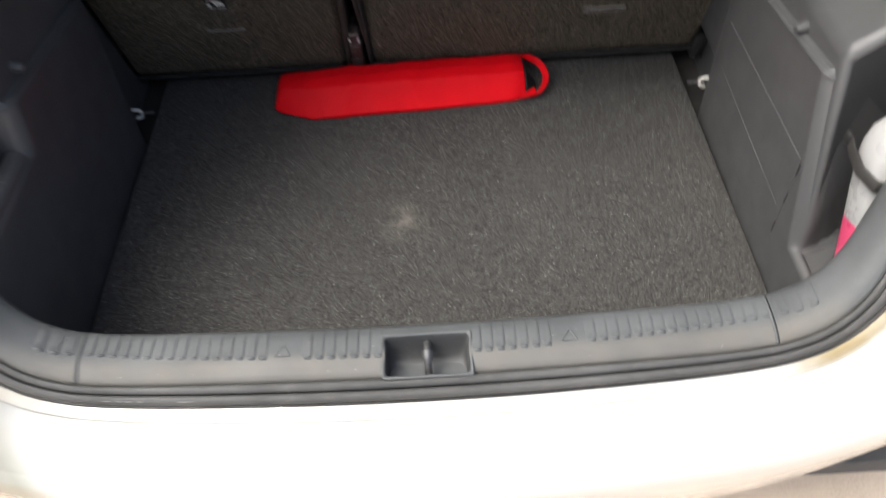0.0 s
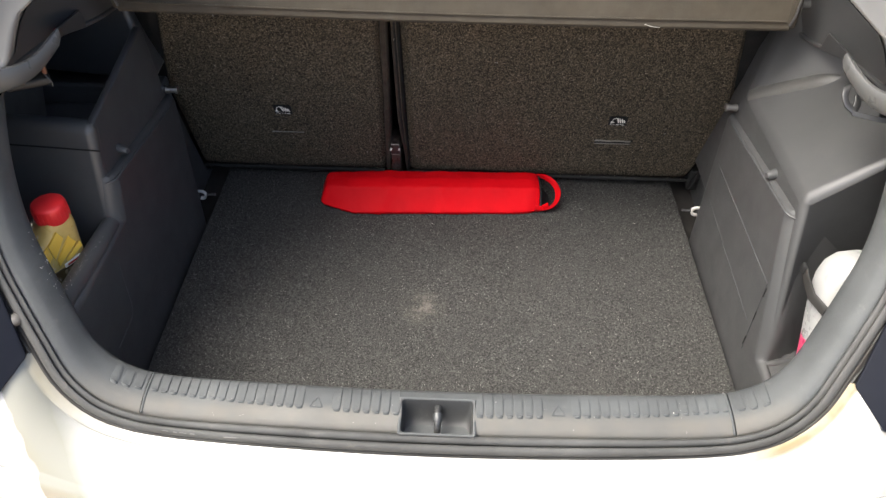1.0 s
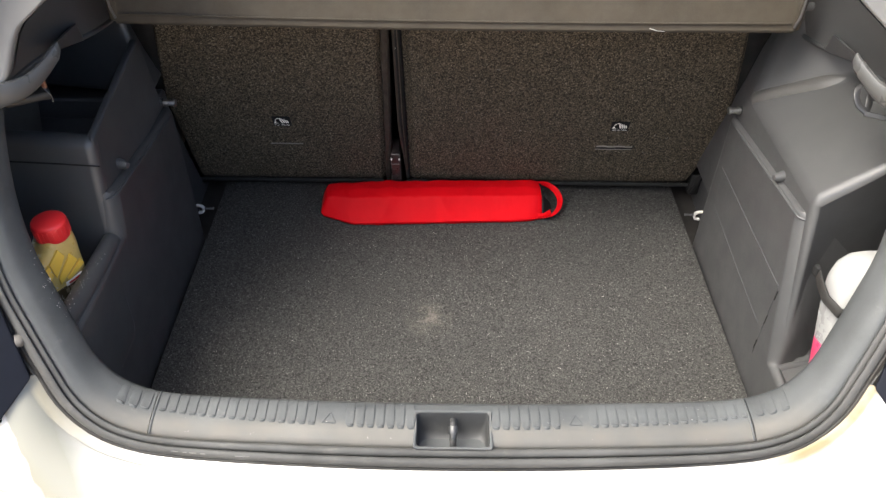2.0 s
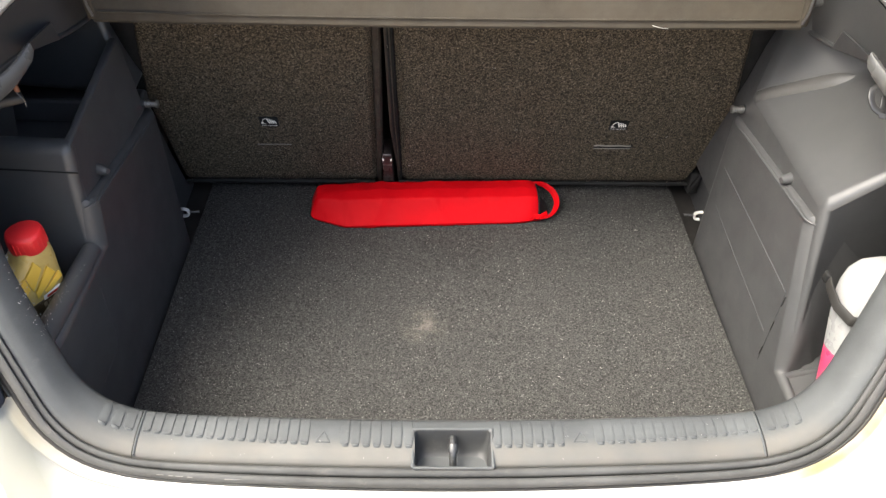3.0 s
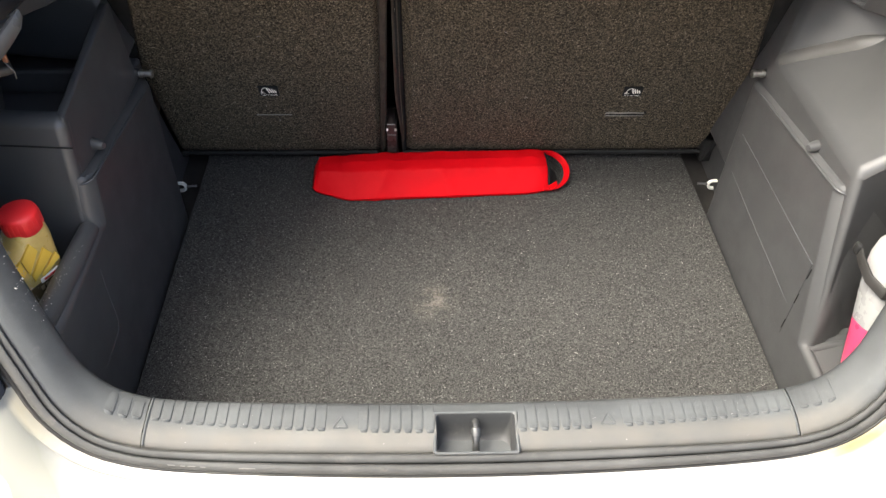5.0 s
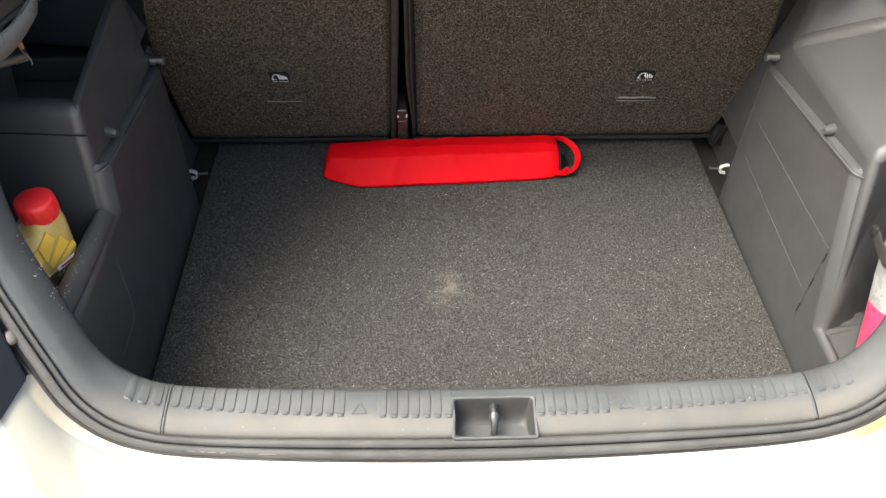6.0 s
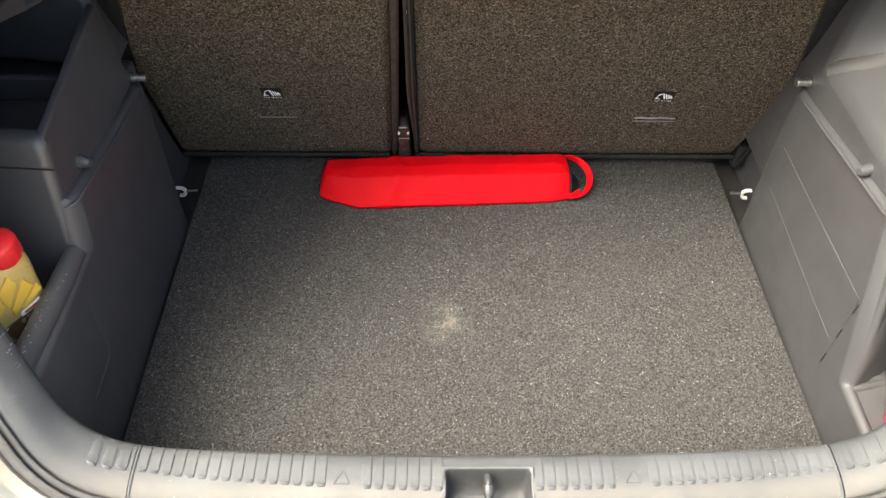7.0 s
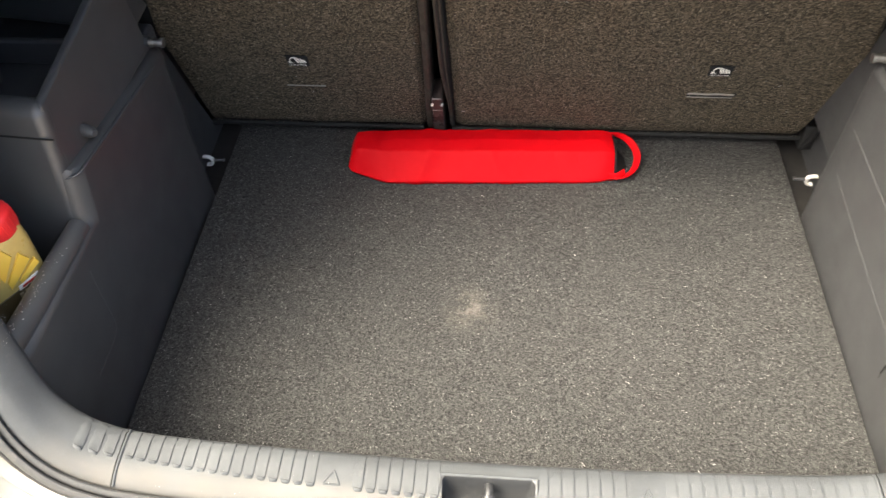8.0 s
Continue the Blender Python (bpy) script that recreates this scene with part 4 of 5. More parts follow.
def tether_label(seat, xc, sc):
    patch = [(-0.017, -0.012), (0.017, -0.012), (0.017, 0.014), (-0.017, 0.014)]
    lab = part("tether_label", solid([on_seat(xc + a, sc + b, 0.001) for a, b in patch], [on_seat(xc + a, sc + b, 0.0034) for a, b in patch], 0.0006, 2), M_BLACK, seat, "black tab with a pale top tether symbol")
    # anchor with an arrow, then seat and cushions
    arc = [on_seat(xc - 0.004 + 0.0075 * math.cos(radians(a)), sc + 0.003 + 0.0085 * math.sin(radians(a)), 0.0042) for a in range(60, 200, 12)]
    bms = [tube(arc, 0.0006, 6), flat_shape([(-0.0145, 0.001), (-0.0085, 0.001), (-0.0115, -0.003)], xc, sc, 0.0042), flat_shape([(-0.0145, -0.0035), (-0.006, -0.0035), (-0.006, -0.0022), (-0.0145, -0.0022)], xc, sc, 0.0042)]
    for off, w, h in ((-0.0005, 0.0026, 0.0135), (0.0030, 0.0026, 0.0130), (0.0065, 0.0026, 0.0115), (0.0100, 0.0028, 0.0085)):
        ring = []
        for k in range(16):
            a = 2 * math.pi * k / 16
            u, v = 0.5 * w * math.cos(a), 0.5 * h * math.sin(a)
            ring.append((1.15 * (off + u - 0.28 * v), 0.0045 + 1.15 * (v + (0.0145 - h) * -0.35)))
        bms.append(flat_shape(ring, xc, sc, 0.0042))
    part("symbol", join(*bms), M_PRINT, lab, "pale printed tether symbol")
    part("lettering", written("TOP TETHER", 0.0050, (xc, sc - 0.0085)), M_PRINT, lab, "pale printed words", smooth=0)


tether_label(SEAT_R, 0.320, 0.214)
tether_label(SEAT_L, -0.321, 0.216)


def slot(seat, x0, x1, s, open_lip):
    bm = join(tube([on_seat(x0 + (x1 - x0) * k / 12, s + 0.0008 * math.sin(k), 0.0022) for k in range(13)], 0.0016, 6),
              tube([on_seat(x0 + (x1 - x0) * k / 12, s - 0.0085, 0.0022) for k in range(13)], 0.0012, 6)) if open_lip else tube([on_seat(x0 + (x1 - x0) * k / 12, s, 0.0022) for k in range(13)], 0.0011, 6)
    p = part("slot_edge", bm, M_THREAD, seat, "cut slot edged in dark thread")
    if open_lip:
        q = [(x0, s - 0.007), (x1, s - 0.007), (x1 + 0.004, s + 0.002), (x1 + 0.003, s - 0.001), (x0, s - 0.001)]
        part("slot_gap", solid([on_seat(a, b, 0.0005) for a, b in q], [on_seat(a, b, 0.0026) for a, b in q]), M_BLACK, p)


slot(SEAT_R, 0.287, 0.358, 0.150, True)
slot(SEAT_L, -0.355, -0.291, 0.146, False)

# centre hinge bracket in the gap
br = thing("hinge_bracket", (-0.110, 0.712, FLOOR), "dark brown plastic hinge bracket between the seat backs", "bracket")
part("plate", solid([(-0.123, 0.700, FLOOR), (-0.099, 0.700, FLOOR), (-0.099, 0.745, FLOOR), (-0.123, 0.745, FLOOR)], [(-0.120, 0.684, 0.572), (-0.102, 0.684, 0.572), (-0.102, 0.735, 0.572), (-0.120, 0.735, 0.572)], 0.003), M_BRACKET, br)
part("cap", solid([(-0.1215, 0.680, 0.568), (-0.1005, 0.680, 0.568), (-0.1005, 0.735, 0.568), (-0.1215, 0.735, 0.568)], [(-0.1195, 0.674, 0.598), (-0.1025, 0.674, 0.598), (-0.1025, 0.73, 0.598), (-0.1195, 0.73, 0.598)], 0.004), M_BRACKET, br)
part("line", tube([(-0.120, 0.6805, 0.568), (-0.102, 0.6805, 0.568)], 0.0007, 6), M_THREAD, br)
# pale bar along the cap's top edge, painted in place of a highlight
part("line", tube([(-0.1190, 0.6738, 0.5975), (-0.1030, 0.6738, 0.5975)], 0.0014, 8), M_THREAD, br)
for x in (-0.1190, -0.1030):
    part("rivet", tube([(x, 0.680, 0.584), (x, 0.6735, 0.584)], 0.0019, 10), M_PRINT, br)

# ---- parcel shelf ----
shelf = thing("parcel_shelf", (0, 0.62, 0.972), "stiff grey brown felt parcel shelf over the boot", "parcel shelf")


def shelf_board():
    rows = []
    prof = [(0.82, 0.982), (0.52, 0.970), (0.482, 0.9665), (0.4745, 0.9675), (0.472, 0.972), (0.4735, 0.981), (0.476, 0.984), (0.4815, 1.010), (0.490, 1.022), (0.505, 1.028), (0.82, 1.040)]
    for k in range(41):
        x = -0.504 + 1.008 * k / 40
        sag = 0.004 * (1 - (x / 0.5) ** 2)
        rows.append([(x, y, z - sag + 0.0008 * noise.noise((x * 6, y * 6, 0.3))) for y, z in prof])
    return loft(rows, True, True)


part("board", shelf_board(), M_SHELF, shelf)
part("front_seam", tube([(-0.495 + 0.99 * k / 40, 0.4722, 0.9835 - 0.004 * (1 - (k / 20 - 1) ** 2)) for k in range(41)], 0.0016, 6), M_SHELF, shelf)
for side in (-1, 1):
    part("pivot_pin", tube([(side * 0.500, 0.492, 1.000), (side * 0.530, 0.492, 1.002)], 0.006, 12), M_TRIM, shelf)
    part("end_cap", box(*sorted((side * 0.500, side * 0.512)), 0.471, 0.60, 0.972, 1.02, 0.004), M_SHELF, shelf)
    part("cord", tube([(side * 0.502, 0.470, 0.978), (side * 0.5045, 0.467, 0.995), (side * 0.506, 0.470, 1.03)], 0.002, 8), M_TRIM, shelf)
part("scratch", ribbon([(0.288, 0.4705, 0.9735), (0.300, 0.4712, 0.9695), (0.312, 0.4722, 0.9680)], (0, -0.4, 1), 0.0009, 0.0007), M_LINT, shelf)

# ---- side clips and lamp in the upper trims ----
clip = thing("cargo_clip", (0.52, 0.24, 0.974), "black plastic cargo net clip under the pillar trim", "clip")
part("curl", ribbon(curve_points([(0.507, 0.262, 1.006), (0.500, 0.252, 1.004), (0.497, 0.243, 0.997), (0.500, 0.235, 0.989), (0.508, 0.229, 0.984)], 18), (0.75, 0.45, 0.35), 0.008, 0.0028), M_GLOSS, clip)
part("tab", join(ribbon([(0.506, 0.2285, 0.982), (0.530, 0.221, 0.980), (0.556, 0.213, 0.980), (0.58, 0.207, 0.984)], (0.1, 0.5, 0.85), 0.0065, 0.003),
                 ribbon([(0.512, 0.246, 0.995), (0.536, 0.236, 0.995), (0.562, 0.228, 0.996)], (0.1, 0.5, 0.85), 0.0065, 0.003),
                 ribbon([(0.508, 0.230, 0.982), (0.513, 0.238, 0.989), (0.515, 0.246, 0.996)], (1, 0.2, 0.0), 0.009, 0.003),
                 ribbon([(0.540, 0.219, 0.981), (0.545, 0.227, 0.989), (0.547, 0.233, 0.996)], (1, 0.2, 0.0), 0.012, 0.003)), M_GLOSS, clip, "slotted black tab")
bl = thing("boot_light", (-0.53, 0.26, 0.962), "small boot light with orange contacts in the side trim", "boot light")
part("housing", solid([(-0.516, 0.258, 0.968), (-0.565, 0.232, 0.968), (-0.585, 0.265, 0.968), (-0.53, 0.28, 0.968)], [(-0.516, 0.258, 0.979), (-0.56, 0.232, 0.979), (-0.585, 0.265, 0.981), (-0.53, 0.28, 0.981)], 0.004), M_FOOT, bl)
part("contact", box(-0.520, -0.514, 0.250, 0.254, 0.988, 1.000, 0.0015), M_ORANGE, bl)
part("contact", box(-0.543, -0.533, 0.226, 0.231, 0.986, 0.997, 0.0015), M_ORANGE, bl)
part("wire", tube([(-0.519, 0.251, 0.990), (-0.514, 0.249, 0.984), (-0.511, 0.249, 0.978), (-0.512, 0.249, 0.970)], 0.0009, 6), M_PIN, bl)

# ---- loose things ----
def warning_bag():
    t = thing("warning_triangle_bag", (-0.03, 0.64, FLOOR), "long red nylon warning triangle bag lying on the carpet", "bag")
    ang = radians(2.4)

    def place(x, y, z):
        cx, cy = -0.03, 0.642
        return Vector((cx + x * math.cos(ang) - y * math.sin(ang), cy + x * math.sin(ang) + y * math.cos(ang), FLOOR + z))

    corner = [(-0.048, 0.002), (0.046, 0.003), (0.052, 0.022), (0.042, 0.047), (0.012, 0.0515), (-0.014, 0.048), (-0.050, 0.009)]
    ring = []
    for i, (a, b) in enumerate(corner):
        p, q, r = Vector(corner[i - 1]), Vector((a, b)), Vector(corner[(i + 1) % len(corner)])
        m0, m1 = q.lerp(p, 0.08), q.lerp(r, 0.08)
        for k in range(4):
            f = k / 3
            ring.append(m0.lerp(q, f).lerp(q.lerp(m1, f), f))
        ring += [*(m1.lerp(r.lerp(q, 0.08), f) for f in (0.2, 0.4, 0.6, 0.8))]
    rows = []
    N = 150
    for k in range(N + 1):
        u = k / N
        x = -0.238 + 0.456 * u
        row = []
        for yy, zz in ring:
            left = max(0.0, 1 - (x + 0.234) / 0.070)
            right = max(0.0, 1 - (0.218 - x) / 0.020)
            y, z = yy, zz
            y += left * (0.030 if y < 0 else -0.004) * (0.4 + 0.6 * max(0, 1 - z / 0.045))
            z = z * (1 - 0.16 * left ** 2 - 0.10 * right ** 2 - 0.05 * max(0.0, 1 - (x + 0.234) / 0.16)) + 0.003 * left
            y *= 1 - 0.06 * right ** 2
            tip = max(0.0, 1 - (x + 0.238) / 0.014) ** 2
            y, z = y * (1 - 0.20 * tip), 0.024 + (z - 0.024) * (1 - 0.28 * tip)
            tuck = max(0.0, 1 - (0.218 - x) / 0.050)
            if y < 0:
                y *= 1 - 0.09 * u - 0.20 * tuck ** 2 * max(0.0, 1 - z / 0.045)
            z *= 1 - 0.05 * u
            w = 0.0008 * noise.noise((x * 16, y * 30, z * 30)) + 0.0007 * noise.noise((x * 45 + 3, y * 60, z * 60))
            w -= 0.0006 * max(0.0, 1 - 7 * abs(noise.noise((x * 22 + z * 16, y * 26 - x * 9, z * 24 + 5)))) + 0.0004 * max(0.0, 1 - 6 * abs(noise.noise((x * 48 - z * 40, y * 40 + 2, z * 44))))
            w += 0.0020 * math.exp(-((x + 0.10 - 0.5 * (z - 0.03)) / 0.012) ** 2) + 0.0018 * math.exp(-((x - 0.02 + 0.6 * (z - 0.03)) / 0.014) ** 2) - 0.0015 * math.exp(-((x + 0.155 + 0.4 * z) / 0.01) ** 2)
            z2 = max(0.0015, z + (w if z > 0.006 else 0))
            row.append(place(x + 0.011 * left ** 3 * min(1.0, z / 0.035), y + (-w if y < 0 else w) * 0.8, z2))
        rows.append(row)
    part("cover", loft(rows, True, True), M_RED, t)
    # black end panel, a black flap that fills the loop, and the carrying loop
    end = [place(0.2195, y * 0.80, 0.006 + (z - 0.003) * 0.80) for y, z in corner]
    part("end_panel", solid(end, [p + Vector((0.002, 0, 0)) for p in end], 0.0006, 2), M_BLACK, t, "black end panel")
    flap = [(0.214, -0.030), (0.236, -0.026), (0.244, -0.008), (0.243, 0.014), (0.232, 0.034), (0.214, 0.038)]
    part("inner_flap", solid([place(x, y, 0.0012) for x, y in flap], [place(x - 0.002, y * 0.95, 0.008 + 0.012 * max(0.0, 0.236 - x) / 0.02) for x, y in flap], 0.0015, 2), M_BLACK, t, "black flap filling the inside of the loop")
    pts = []
    for k in range(25):
        a = radians(-100 + 200 * k / 24)
        pts.append(place(0.216 + 0.043 * math.cos(a), -0.001 + 0.041 * math.sin(a), 0.024 + 0.014 * math.sin(a)))
    part("carrying_loop", ribbon(pts, (0.9, -0.35, 0.62), 0.0125, 0.0022), M_RED, t, "red webbing carrying loop")
    part("loop_end", ribbon([place(0.205, -0.034, 0.010), place(0.222, -0.038, 0.012), place(0.236, -0.030, 0.016)], (0, 0.3, 1), 0.012, 0.002), M_RED, t)


warning_bag()


def superellipse(w, d, n=32, e=3.2):
    pts = []
    for k in range(n):
        a = 2 * math.pi * k / n
        c, s = math.cos(a), math.sin(a)
        pts.append((w * math.copysign(abs(c) ** (2 / e), c), d * math.copysign(abs(s) ** (2 / e), s)))
    return pts


def oil_bottle():
    base = Vector((-0.547, 0.193, 0.560))
    t = thing("oil_bottle", base, "gold oil bottle with a red screw cap in the side pocket", "oil bottle")
    turn = pose(*base, 0, 0, 52)

    def P(x, y, z):
        return turn @ Vector((x, y, z))

    # half width, half depth, height and sideways shift: the neck stands off to one side
    prof = [(0.040, 0.022, 0.0, -0.027), (0.045, 0.027, 0.006, -0.027), (0.046, 0.028, 0.09, -0.028), (0.046, 0.028, 0.135, -0.028), (0.045, 0.0278, 0.160, -0.027), (0.044, 0.0272, 0.182, -0.0245),
            (0.040, 0.0258, 0.204, -0.0190), (0.033, 0.0243, 0.219, -0.0110), (0.0250, 0.0226, 0.228, -0.0030), (0.0205, 0.0205, 0.240, 0.0)]

    def front(z):
        """How far the front stands out at a height."""
        for (w0, d0, z0, c0), (w1, d1, z1, c1) in zip(prof, prof[1:]):
            if z <= z1:
                return d0 + (d1 - d0) * (z - z0) / (z1 - z0)
        return prof[-1][1]

    part("body", loft([[P(x + c, y, z) for x, y in superellipse(w, d)] for w, d, z, c in prof], True, True), M_OIL, t)
    cap = part("cap", lathe([(0.0215, 0.0), (0.0234, 0.003), (0.0231, 0.0235), (0.0222, 0.0265), (0.0200, 0.0282)], P(0, 0, 0.2335), 40), M_CAP, t, "red ribbed screw cap")
    for k in range(24):
        a = 2 * math.pi * k / 24
        c = P(0, 0, 0.2335) + Vector((0.0230 * math.cos(a), 0.0230 * math.sin(a), 0))
        part("grip", tube([c + Vector((0, 0, 0.003)), c + Vector((0, 0, 0.022))], 0.0008, 5), M_CAP, cap)

    def plate(name, q, mat, parent, thick, label=""):
        return part(name, solid([P(x, -front(z) + 0.002, z) for x, z in q], [P(x, -front(z) - thick, z) for x, z in q], 0.0005, 1), mat, parent, label, 20)

    # slanted facets on the shoulder, then a printed label
    plate("facet", [(-0.0300, 0.2140), (-0.0285, 0.1900), (-0.0070, 0.2155), (-0.0120, 0.2285)], M_YELLOW, t, 0.0030, "raised yellow facet")
    plate("facet", [(-0.0262, 0.1870), (-0.0268, 0.1765), (0.0068, 0.2010), (0.0005, 0.2145)], M_YELLOW, t, 0.0028, "raised yellow facet")
    plate("facet", [(-0.050, 0.203), (-0.052, 0.176), (-0.0300, 0.196), (-0.0310, 0.214)], M_YELLOW, t, 0.0022, "raised yellow facet")
    plate("facet", [(-0.0150, 0.1815), (-0.0140, 0.1765), (0.0135, 0.1900), (0.0112, 0.1985)], M_YELLOW, t, 0.0022, "raised yellow facet")
    lab = plate("label", [(-0.058, 0.05), (0.012, 0.05), (0.014, 0.1740), (-0.058, 0.1660)], M_LABEL, t, 0.0006, "dark brown printed label")
    plate("print_bar", [(-0.0205, 0.1680), (0.0052, 0.1712), (0.0062, 0.1780), (-0.0192, 0.1748)], M_PRINT, lab, 0.0012)
    plate("print_bar", [(-0.0162, 0.1702), (0.0032, 0.1726), (0.0038, 0.1760), (-0.0154, 0.1736)], M_REDPRINT, lab, 0.0017)
    for k in range(5):
        x = -0.0235 + 0.0066 * k
        plate("print_bar", [(x, 0.1578 + 0.0007 * k), (x + 0.0048, 0.1584 + 0.0007 * k), (x + 0.0052, 0.1654 + 0.0007 * k), (x + 0.0004, 0.1648 + 0.0007 * k)], M_TAN, lab, 0.0012)


oil_bottle()


def fluid_bottle():
    base = Vector((0.579, 0.108, 0.594))
    t = thing("washer_fluid_bottle", base, "milky white bottle with a little pink fluid in the side niche", "bottle")
    turn = pose(*base, -17, 0, 0)

    def P(x, y, z):
        return turn @ Vector((x, y, z))

    def skin(prof):
        return loft([[P(x, y, z) for x, y in superellipse(w, d, 40, 3.6)] for w, d, z in prof], True, True)

    part("fluid", skin([(0.047, 0.024, -0.028), (0.0515, 0.029, -0.022), (0.054, 0.030, 0.006), (0.0575, 0.031, 0.076)]), M_PINK, t, "pink fluid showing through the plastic")
    part("body", skin([(0.0575, 0.031, 0.0765), (0.0605, 0.032, 0.125), (0.0605, 0.033, 0.158), (0.0585, 0.033, 0.175), (0.052, 0.031, 0.193), (0.040, 0.026, 0.205), (0.024, 0.018, 0.211)]), M_JUG, t)
    part("panel_rim", tube([P(0.048 * c, -0.0325, 0.125 + 0.082 * max(0.0, s) ** 0.8) for c, s in [(math.cos(radians(a)), math.sin(radians(a))) for a in range(0, 181, 10)]], 0.003, 8), M_JUG, t)
    part("level_scale", box(0.605, 0.612, 0.085, 0.089, 0.70, 0.74), M_PRINT, t)
    return P


fluid_bottle()
strap = thing("retaining_strap", (0.56, 0.12, 0.73), "black elastic strap holding the bottle in the niche", "strap")
part("band", ribbon([(0.512, 0.184, 0.752), (0.510, 0.170, 0.748), (0.511, 0.142, 0.741), (0.522, 0.119, 0.737), (0.555, 0.112, 0.736), (0.62, 0.112, 0.736), (0.67, 0.14, 0.739)], (0.1, 0.3, 1), 0.0145, 0.003), M_FOOT, strap)
part("anchor", box(0.507, 0.514, 0.180, 0.192, 0.744, 0.761, 0.003), M_BLACK, strap)


# ---- felt fibres ----
def fibre_material(name, low, high):
    m = bpy.data.materials.new(name)
    m.use_nodes = True
    nt = m.node_tree
    p = nt.nodes["Principled BSDF"]
    g = nt.nodes.new("ShaderNodeNewGeometry")
    pw = nt.nodes.new("ShaderNodeMath")
    pw.operation = "POWER"
    pw.inputs[1].default_value = 3.6
    nt.links.new(g.outputs["Random Per Island"], pw.inputs[0])
    x = nt.nodes.new("ShaderNodeMix")
    x.data_type = "RGBA"
    nt.links.new(pw.outputs[0], x.inputs[0])
    x.inputs[6].default_value, x.inputs[7].default_value = (*low, 1), (*high, 1)
    nt.links.new(x.outputs[2], p.inputs["Base Color"])
    p.inputs["Roughness"].default_value = 0.7
    p.inputs["Specular IOR Level"].default_value = 0.25
    return m


def fibres(parent, n, spot, length, width, mat, seed):
    """Short curly fibres strewn over a surface; spot(u, v) gives a place and two directions along it and its normal."""
    rng = random.Random(seed)
    verts, faces = [], []
    base = ORIGIN[parent.name]
    for k in range(n):
        o, e1, e2, nrm = spot(rng.random(), rng.random())
        l, w = length * rng.uniform(0.45, 1.3), width * rng.uniform(0.7, 1.3)
        a = rng.uniform(0.0, 6.3)
        bend = rng.uniform(-1.6, 1.6)
        p = o - base + nrm * rng.uniform(0.0004, 0.0012)
        i0 = len(verts)
        for j in range(4):
            d = e1 * math.cos(a) + e2 * math.sin(a)
            sd = nrm.cross(d)
            q = p + nrm * (0.0006 if j in (1, 2) else 0.0)
            ww = w * (1.0 if j in (1, 2) else 0.6) / 2
            verts += [tuple(q + sd * ww), tuple(q - sd * ww)]
            p = p + d * l / 3
            a += bend / 3
        faces += [(i0 + 2 * j, i0 + 2 * j + 1, i0 + 2 * j + 3, i0 + 2 * j + 2) for j in range(3)]
    me = bpy.data.meshes.new("felt_nap")
    me.from_pydata(verts, [], faces)
    me.materials.append(mat)
    ob = new("felt_nap", me)
    ob.parent = parent
    ORIGIN[ob.name] = base
    return tagged(ob, "short pale nap of the needle felt", kind="stuff")


M_FIBRE = fibre_material("pale floor fibre", (0.0192, 0.0192, 0.0192), (0.3680, 0.3616, 0.3440))
M_FIBRE_SEAT = fibre_material("pale seat fibre", (0.014, 0.012, 0.009), (0.50, 0.43, 0.33))
EX, EY, EZ = Vector((1, 0, 0)), Vector((0, 1, 0)), Vector((0, 0, 1))


def floor_spot(u, v):
    half = 0.486 - 0.0075 * v
    return Vector(((2 * u - 1) * half, 0.02 + 0.712 * v, FLOOR + 0.0004)), EX, EY, EZ


fibres(floor, 30000, floor_spot, 0.0030, 0.00045, M_FIBRE, 11)
fibres(SEAT_R, 14000, lambda u, v: (on_seat(-0.082 + (0.585 - 0.20 * max(0.0, 0.51 * v - 0.246)) * u, 0.024 + 0.51 * v, 0.0010), EX, S_UP, S_OUT), 0.0034, 0.00050, M_FIBRE_SEAT, 12)
fibres(SEAT_L, 9000, lambda u, v: (on_seat(-0.137 - (0.378 - 0.20 * max(0.0, 0.51 * v - 0.246)) * u, 0.024 + 0.51 * v, 0.0010), EX, S_UP, S_OUT), 0.0034, 0.00050, M_FIBRE_SEAT, 13)

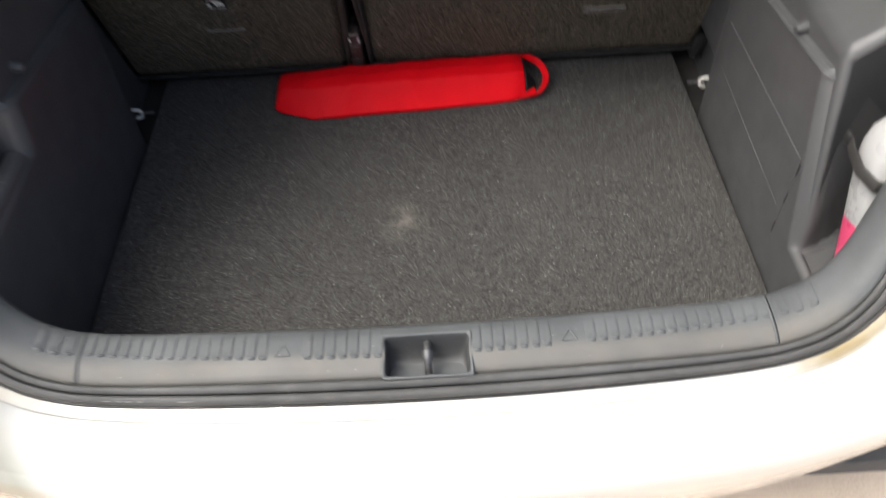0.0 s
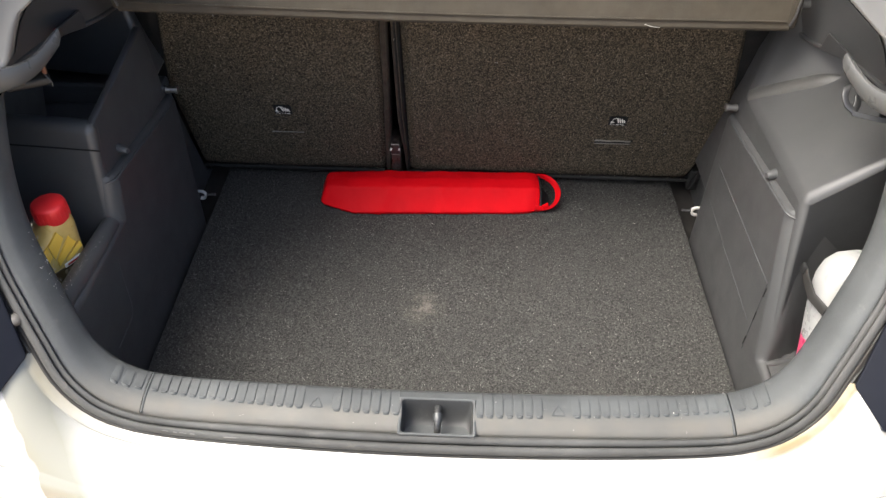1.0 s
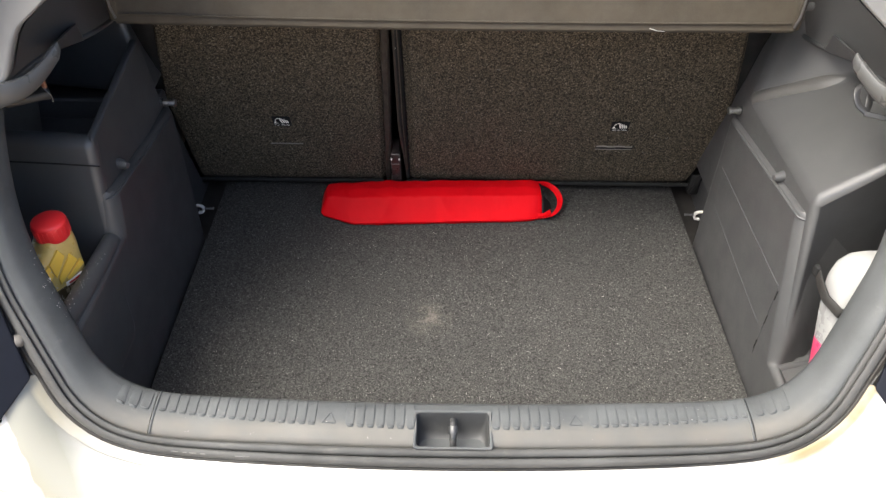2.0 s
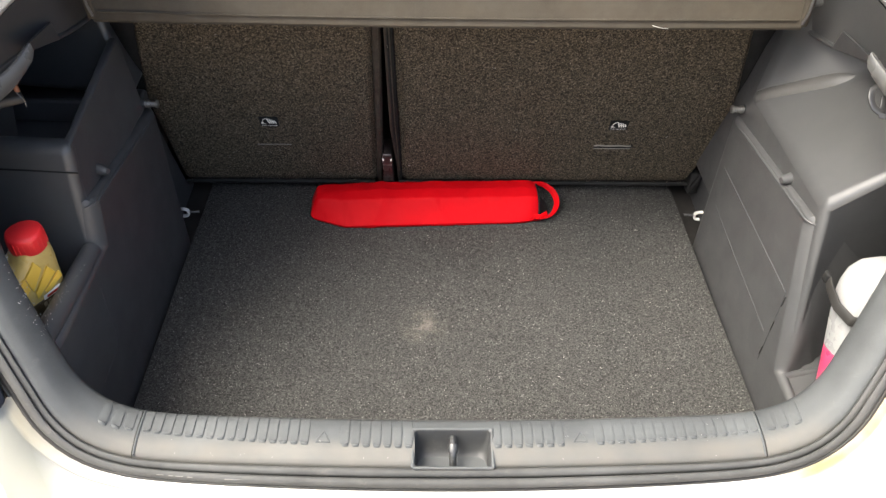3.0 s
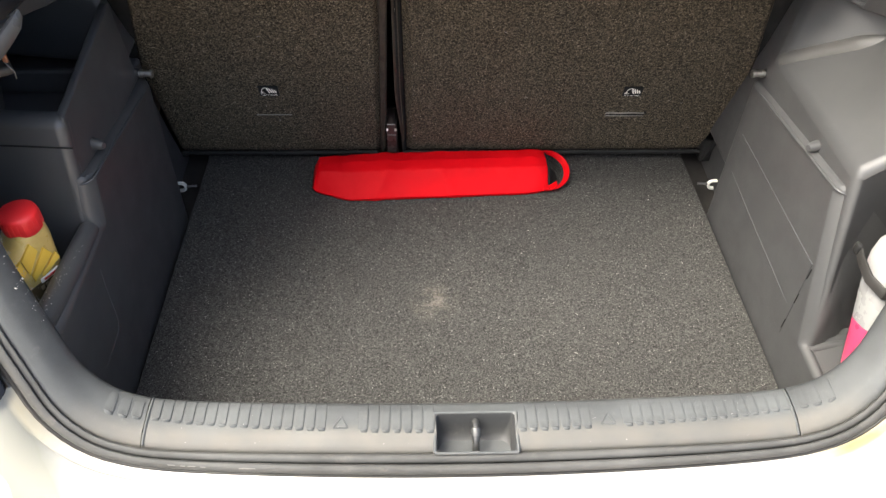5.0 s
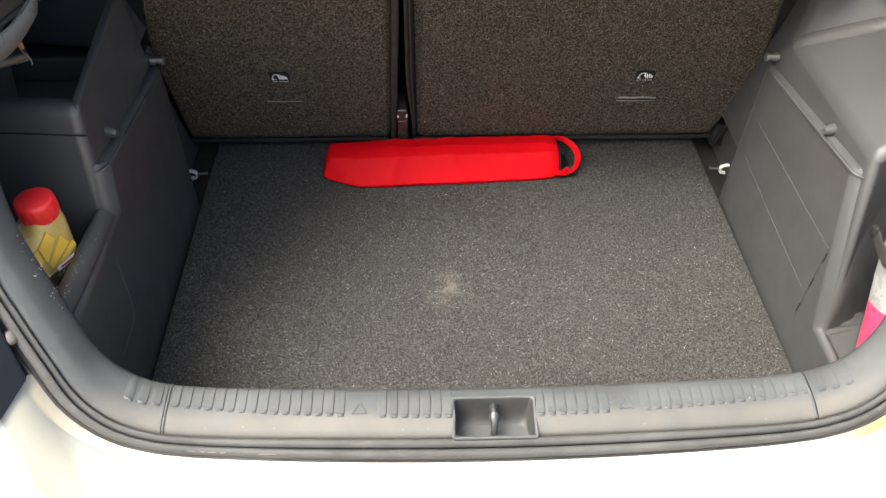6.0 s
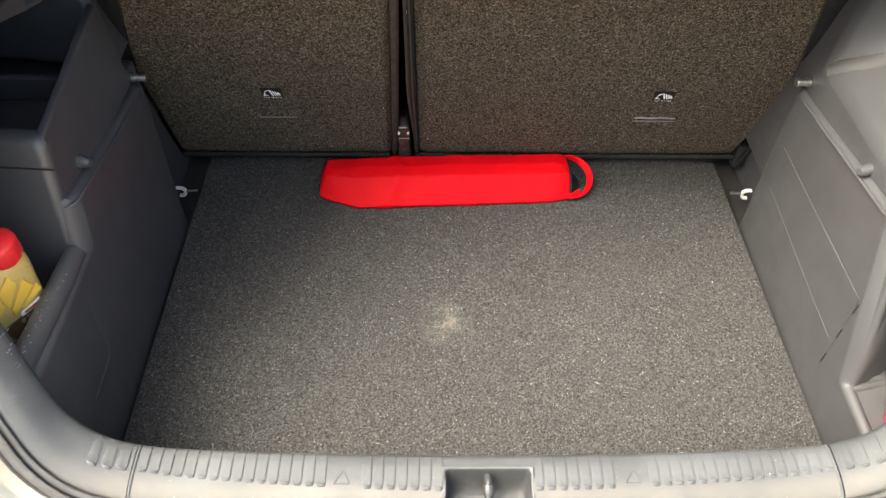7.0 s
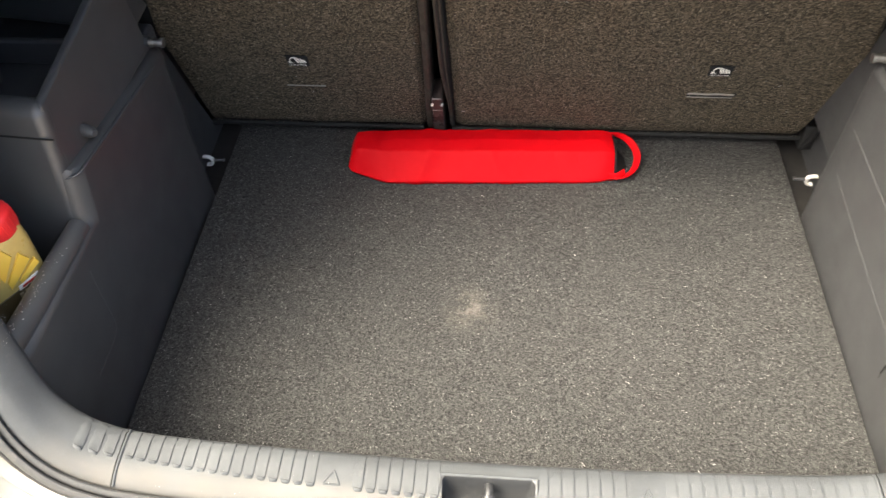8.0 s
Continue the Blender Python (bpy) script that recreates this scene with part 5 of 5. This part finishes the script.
# ---- lint and grit ----
def lint(n, place, length, r):
    bms = []
    for k in range(n):
        x, y, a = random.random(), random.random(), random.random() * math.pi
        l = length * (0.4 + random.random())
        bend = random.uniform(-0.5, 0.5)
        pts = [place(x, y, l * (f - 0.5) * math.cos(a + bend * f), l * (f - 0.5) * math.sin(a + bend * f)) for f in (0.0, 0.33, 0.66, 1.0)]
        bms.append(tube(pts, r * (0.7 + 0.6 * random.random()), 4))
    return join(*bms)


solo("floor_lint", lint(46, lambda u, v, dx, dy: Vector(((u - 0.5) * 0.90 + dx, 0.05 + 0.64 * v + dy, FLOOR + 0.0012)), 0.0045, 0.00026), M_LINT, "pale lint flecks scattered over the boot carpet", "lint", "stuff")
solo("seat_lint", lint(36, lambda u, v, dx, dy: on_seat(-0.45 + 0.92 * u + dx, 0.03 + 0.50 * v + dy, 0.0035), 0.0045, 0.00026), M_LINT, "pale lint flecks on the seat felt", "lint", "stuff")


def grit(n):
    bms = []
    pick = [f for f in FRAMES if f[0].x < -0.40 and 0.765 < f[0].z < 0.85]
    for k in range(n):
        p, nrm = random.choice(pick)
        d = random.gauss(-0.022, 0.009)
        c = p + Vector((0, -d, random.uniform(-0.006, 0.006))) + nrm * (0.0012 if d > -0.026 else -0.004)
        if k % 3 == 0:
            f = random.random()
            c = Vector((-0.508 - 0.006 * f + random.uniform(-0.006, 0.009), 0.215 - 0.15 * f, 0.7405 + 0.007 * f))
        r = 0.00018 + 0.0006 * random.random() ** 2.5
        b = bmesh.new()
        bmesh.ops.create_icosphere(b, subdivisions=1, radius=r, matrix=Matrix.Translation(c))
        bms.append(b)
    return join(*bms)


solo("sand_grit", grit(220), M_LINT, "pale sand grit on the corner cover beside the oil bottle", "grit", "stuff", smooth=0)


def sill_grit(n):
    bms = []
    for k in range(n):
        x = random.uniform(-0.37, 0.37)
        if abs(x) < 0.055:
            continue
        p, nrm = at_x(x)
        d = random.uniform(-0.015, 0.040)
        h = -0.0006 if d < 0.023 else -0.0006 - (d - 0.008) * 0.25
        b = bmesh.new()
        bmesh.ops.create_icosphere(b, subdivisions=1, radius=0.00018 + 0.0004 * random.random() ** 2.5, matrix=Matrix.Translation(p + Vector((0, -d * bow(x) if d > 0 else -d, 0)) + nrm * (h + 0.0006)))
        bms.append(b)
    return join(*bms)


solo("sill_dust", sill_grit(90), M_LINT, "pale dust grains lying on the loading sill", "dust", "stuff", smooth=0)
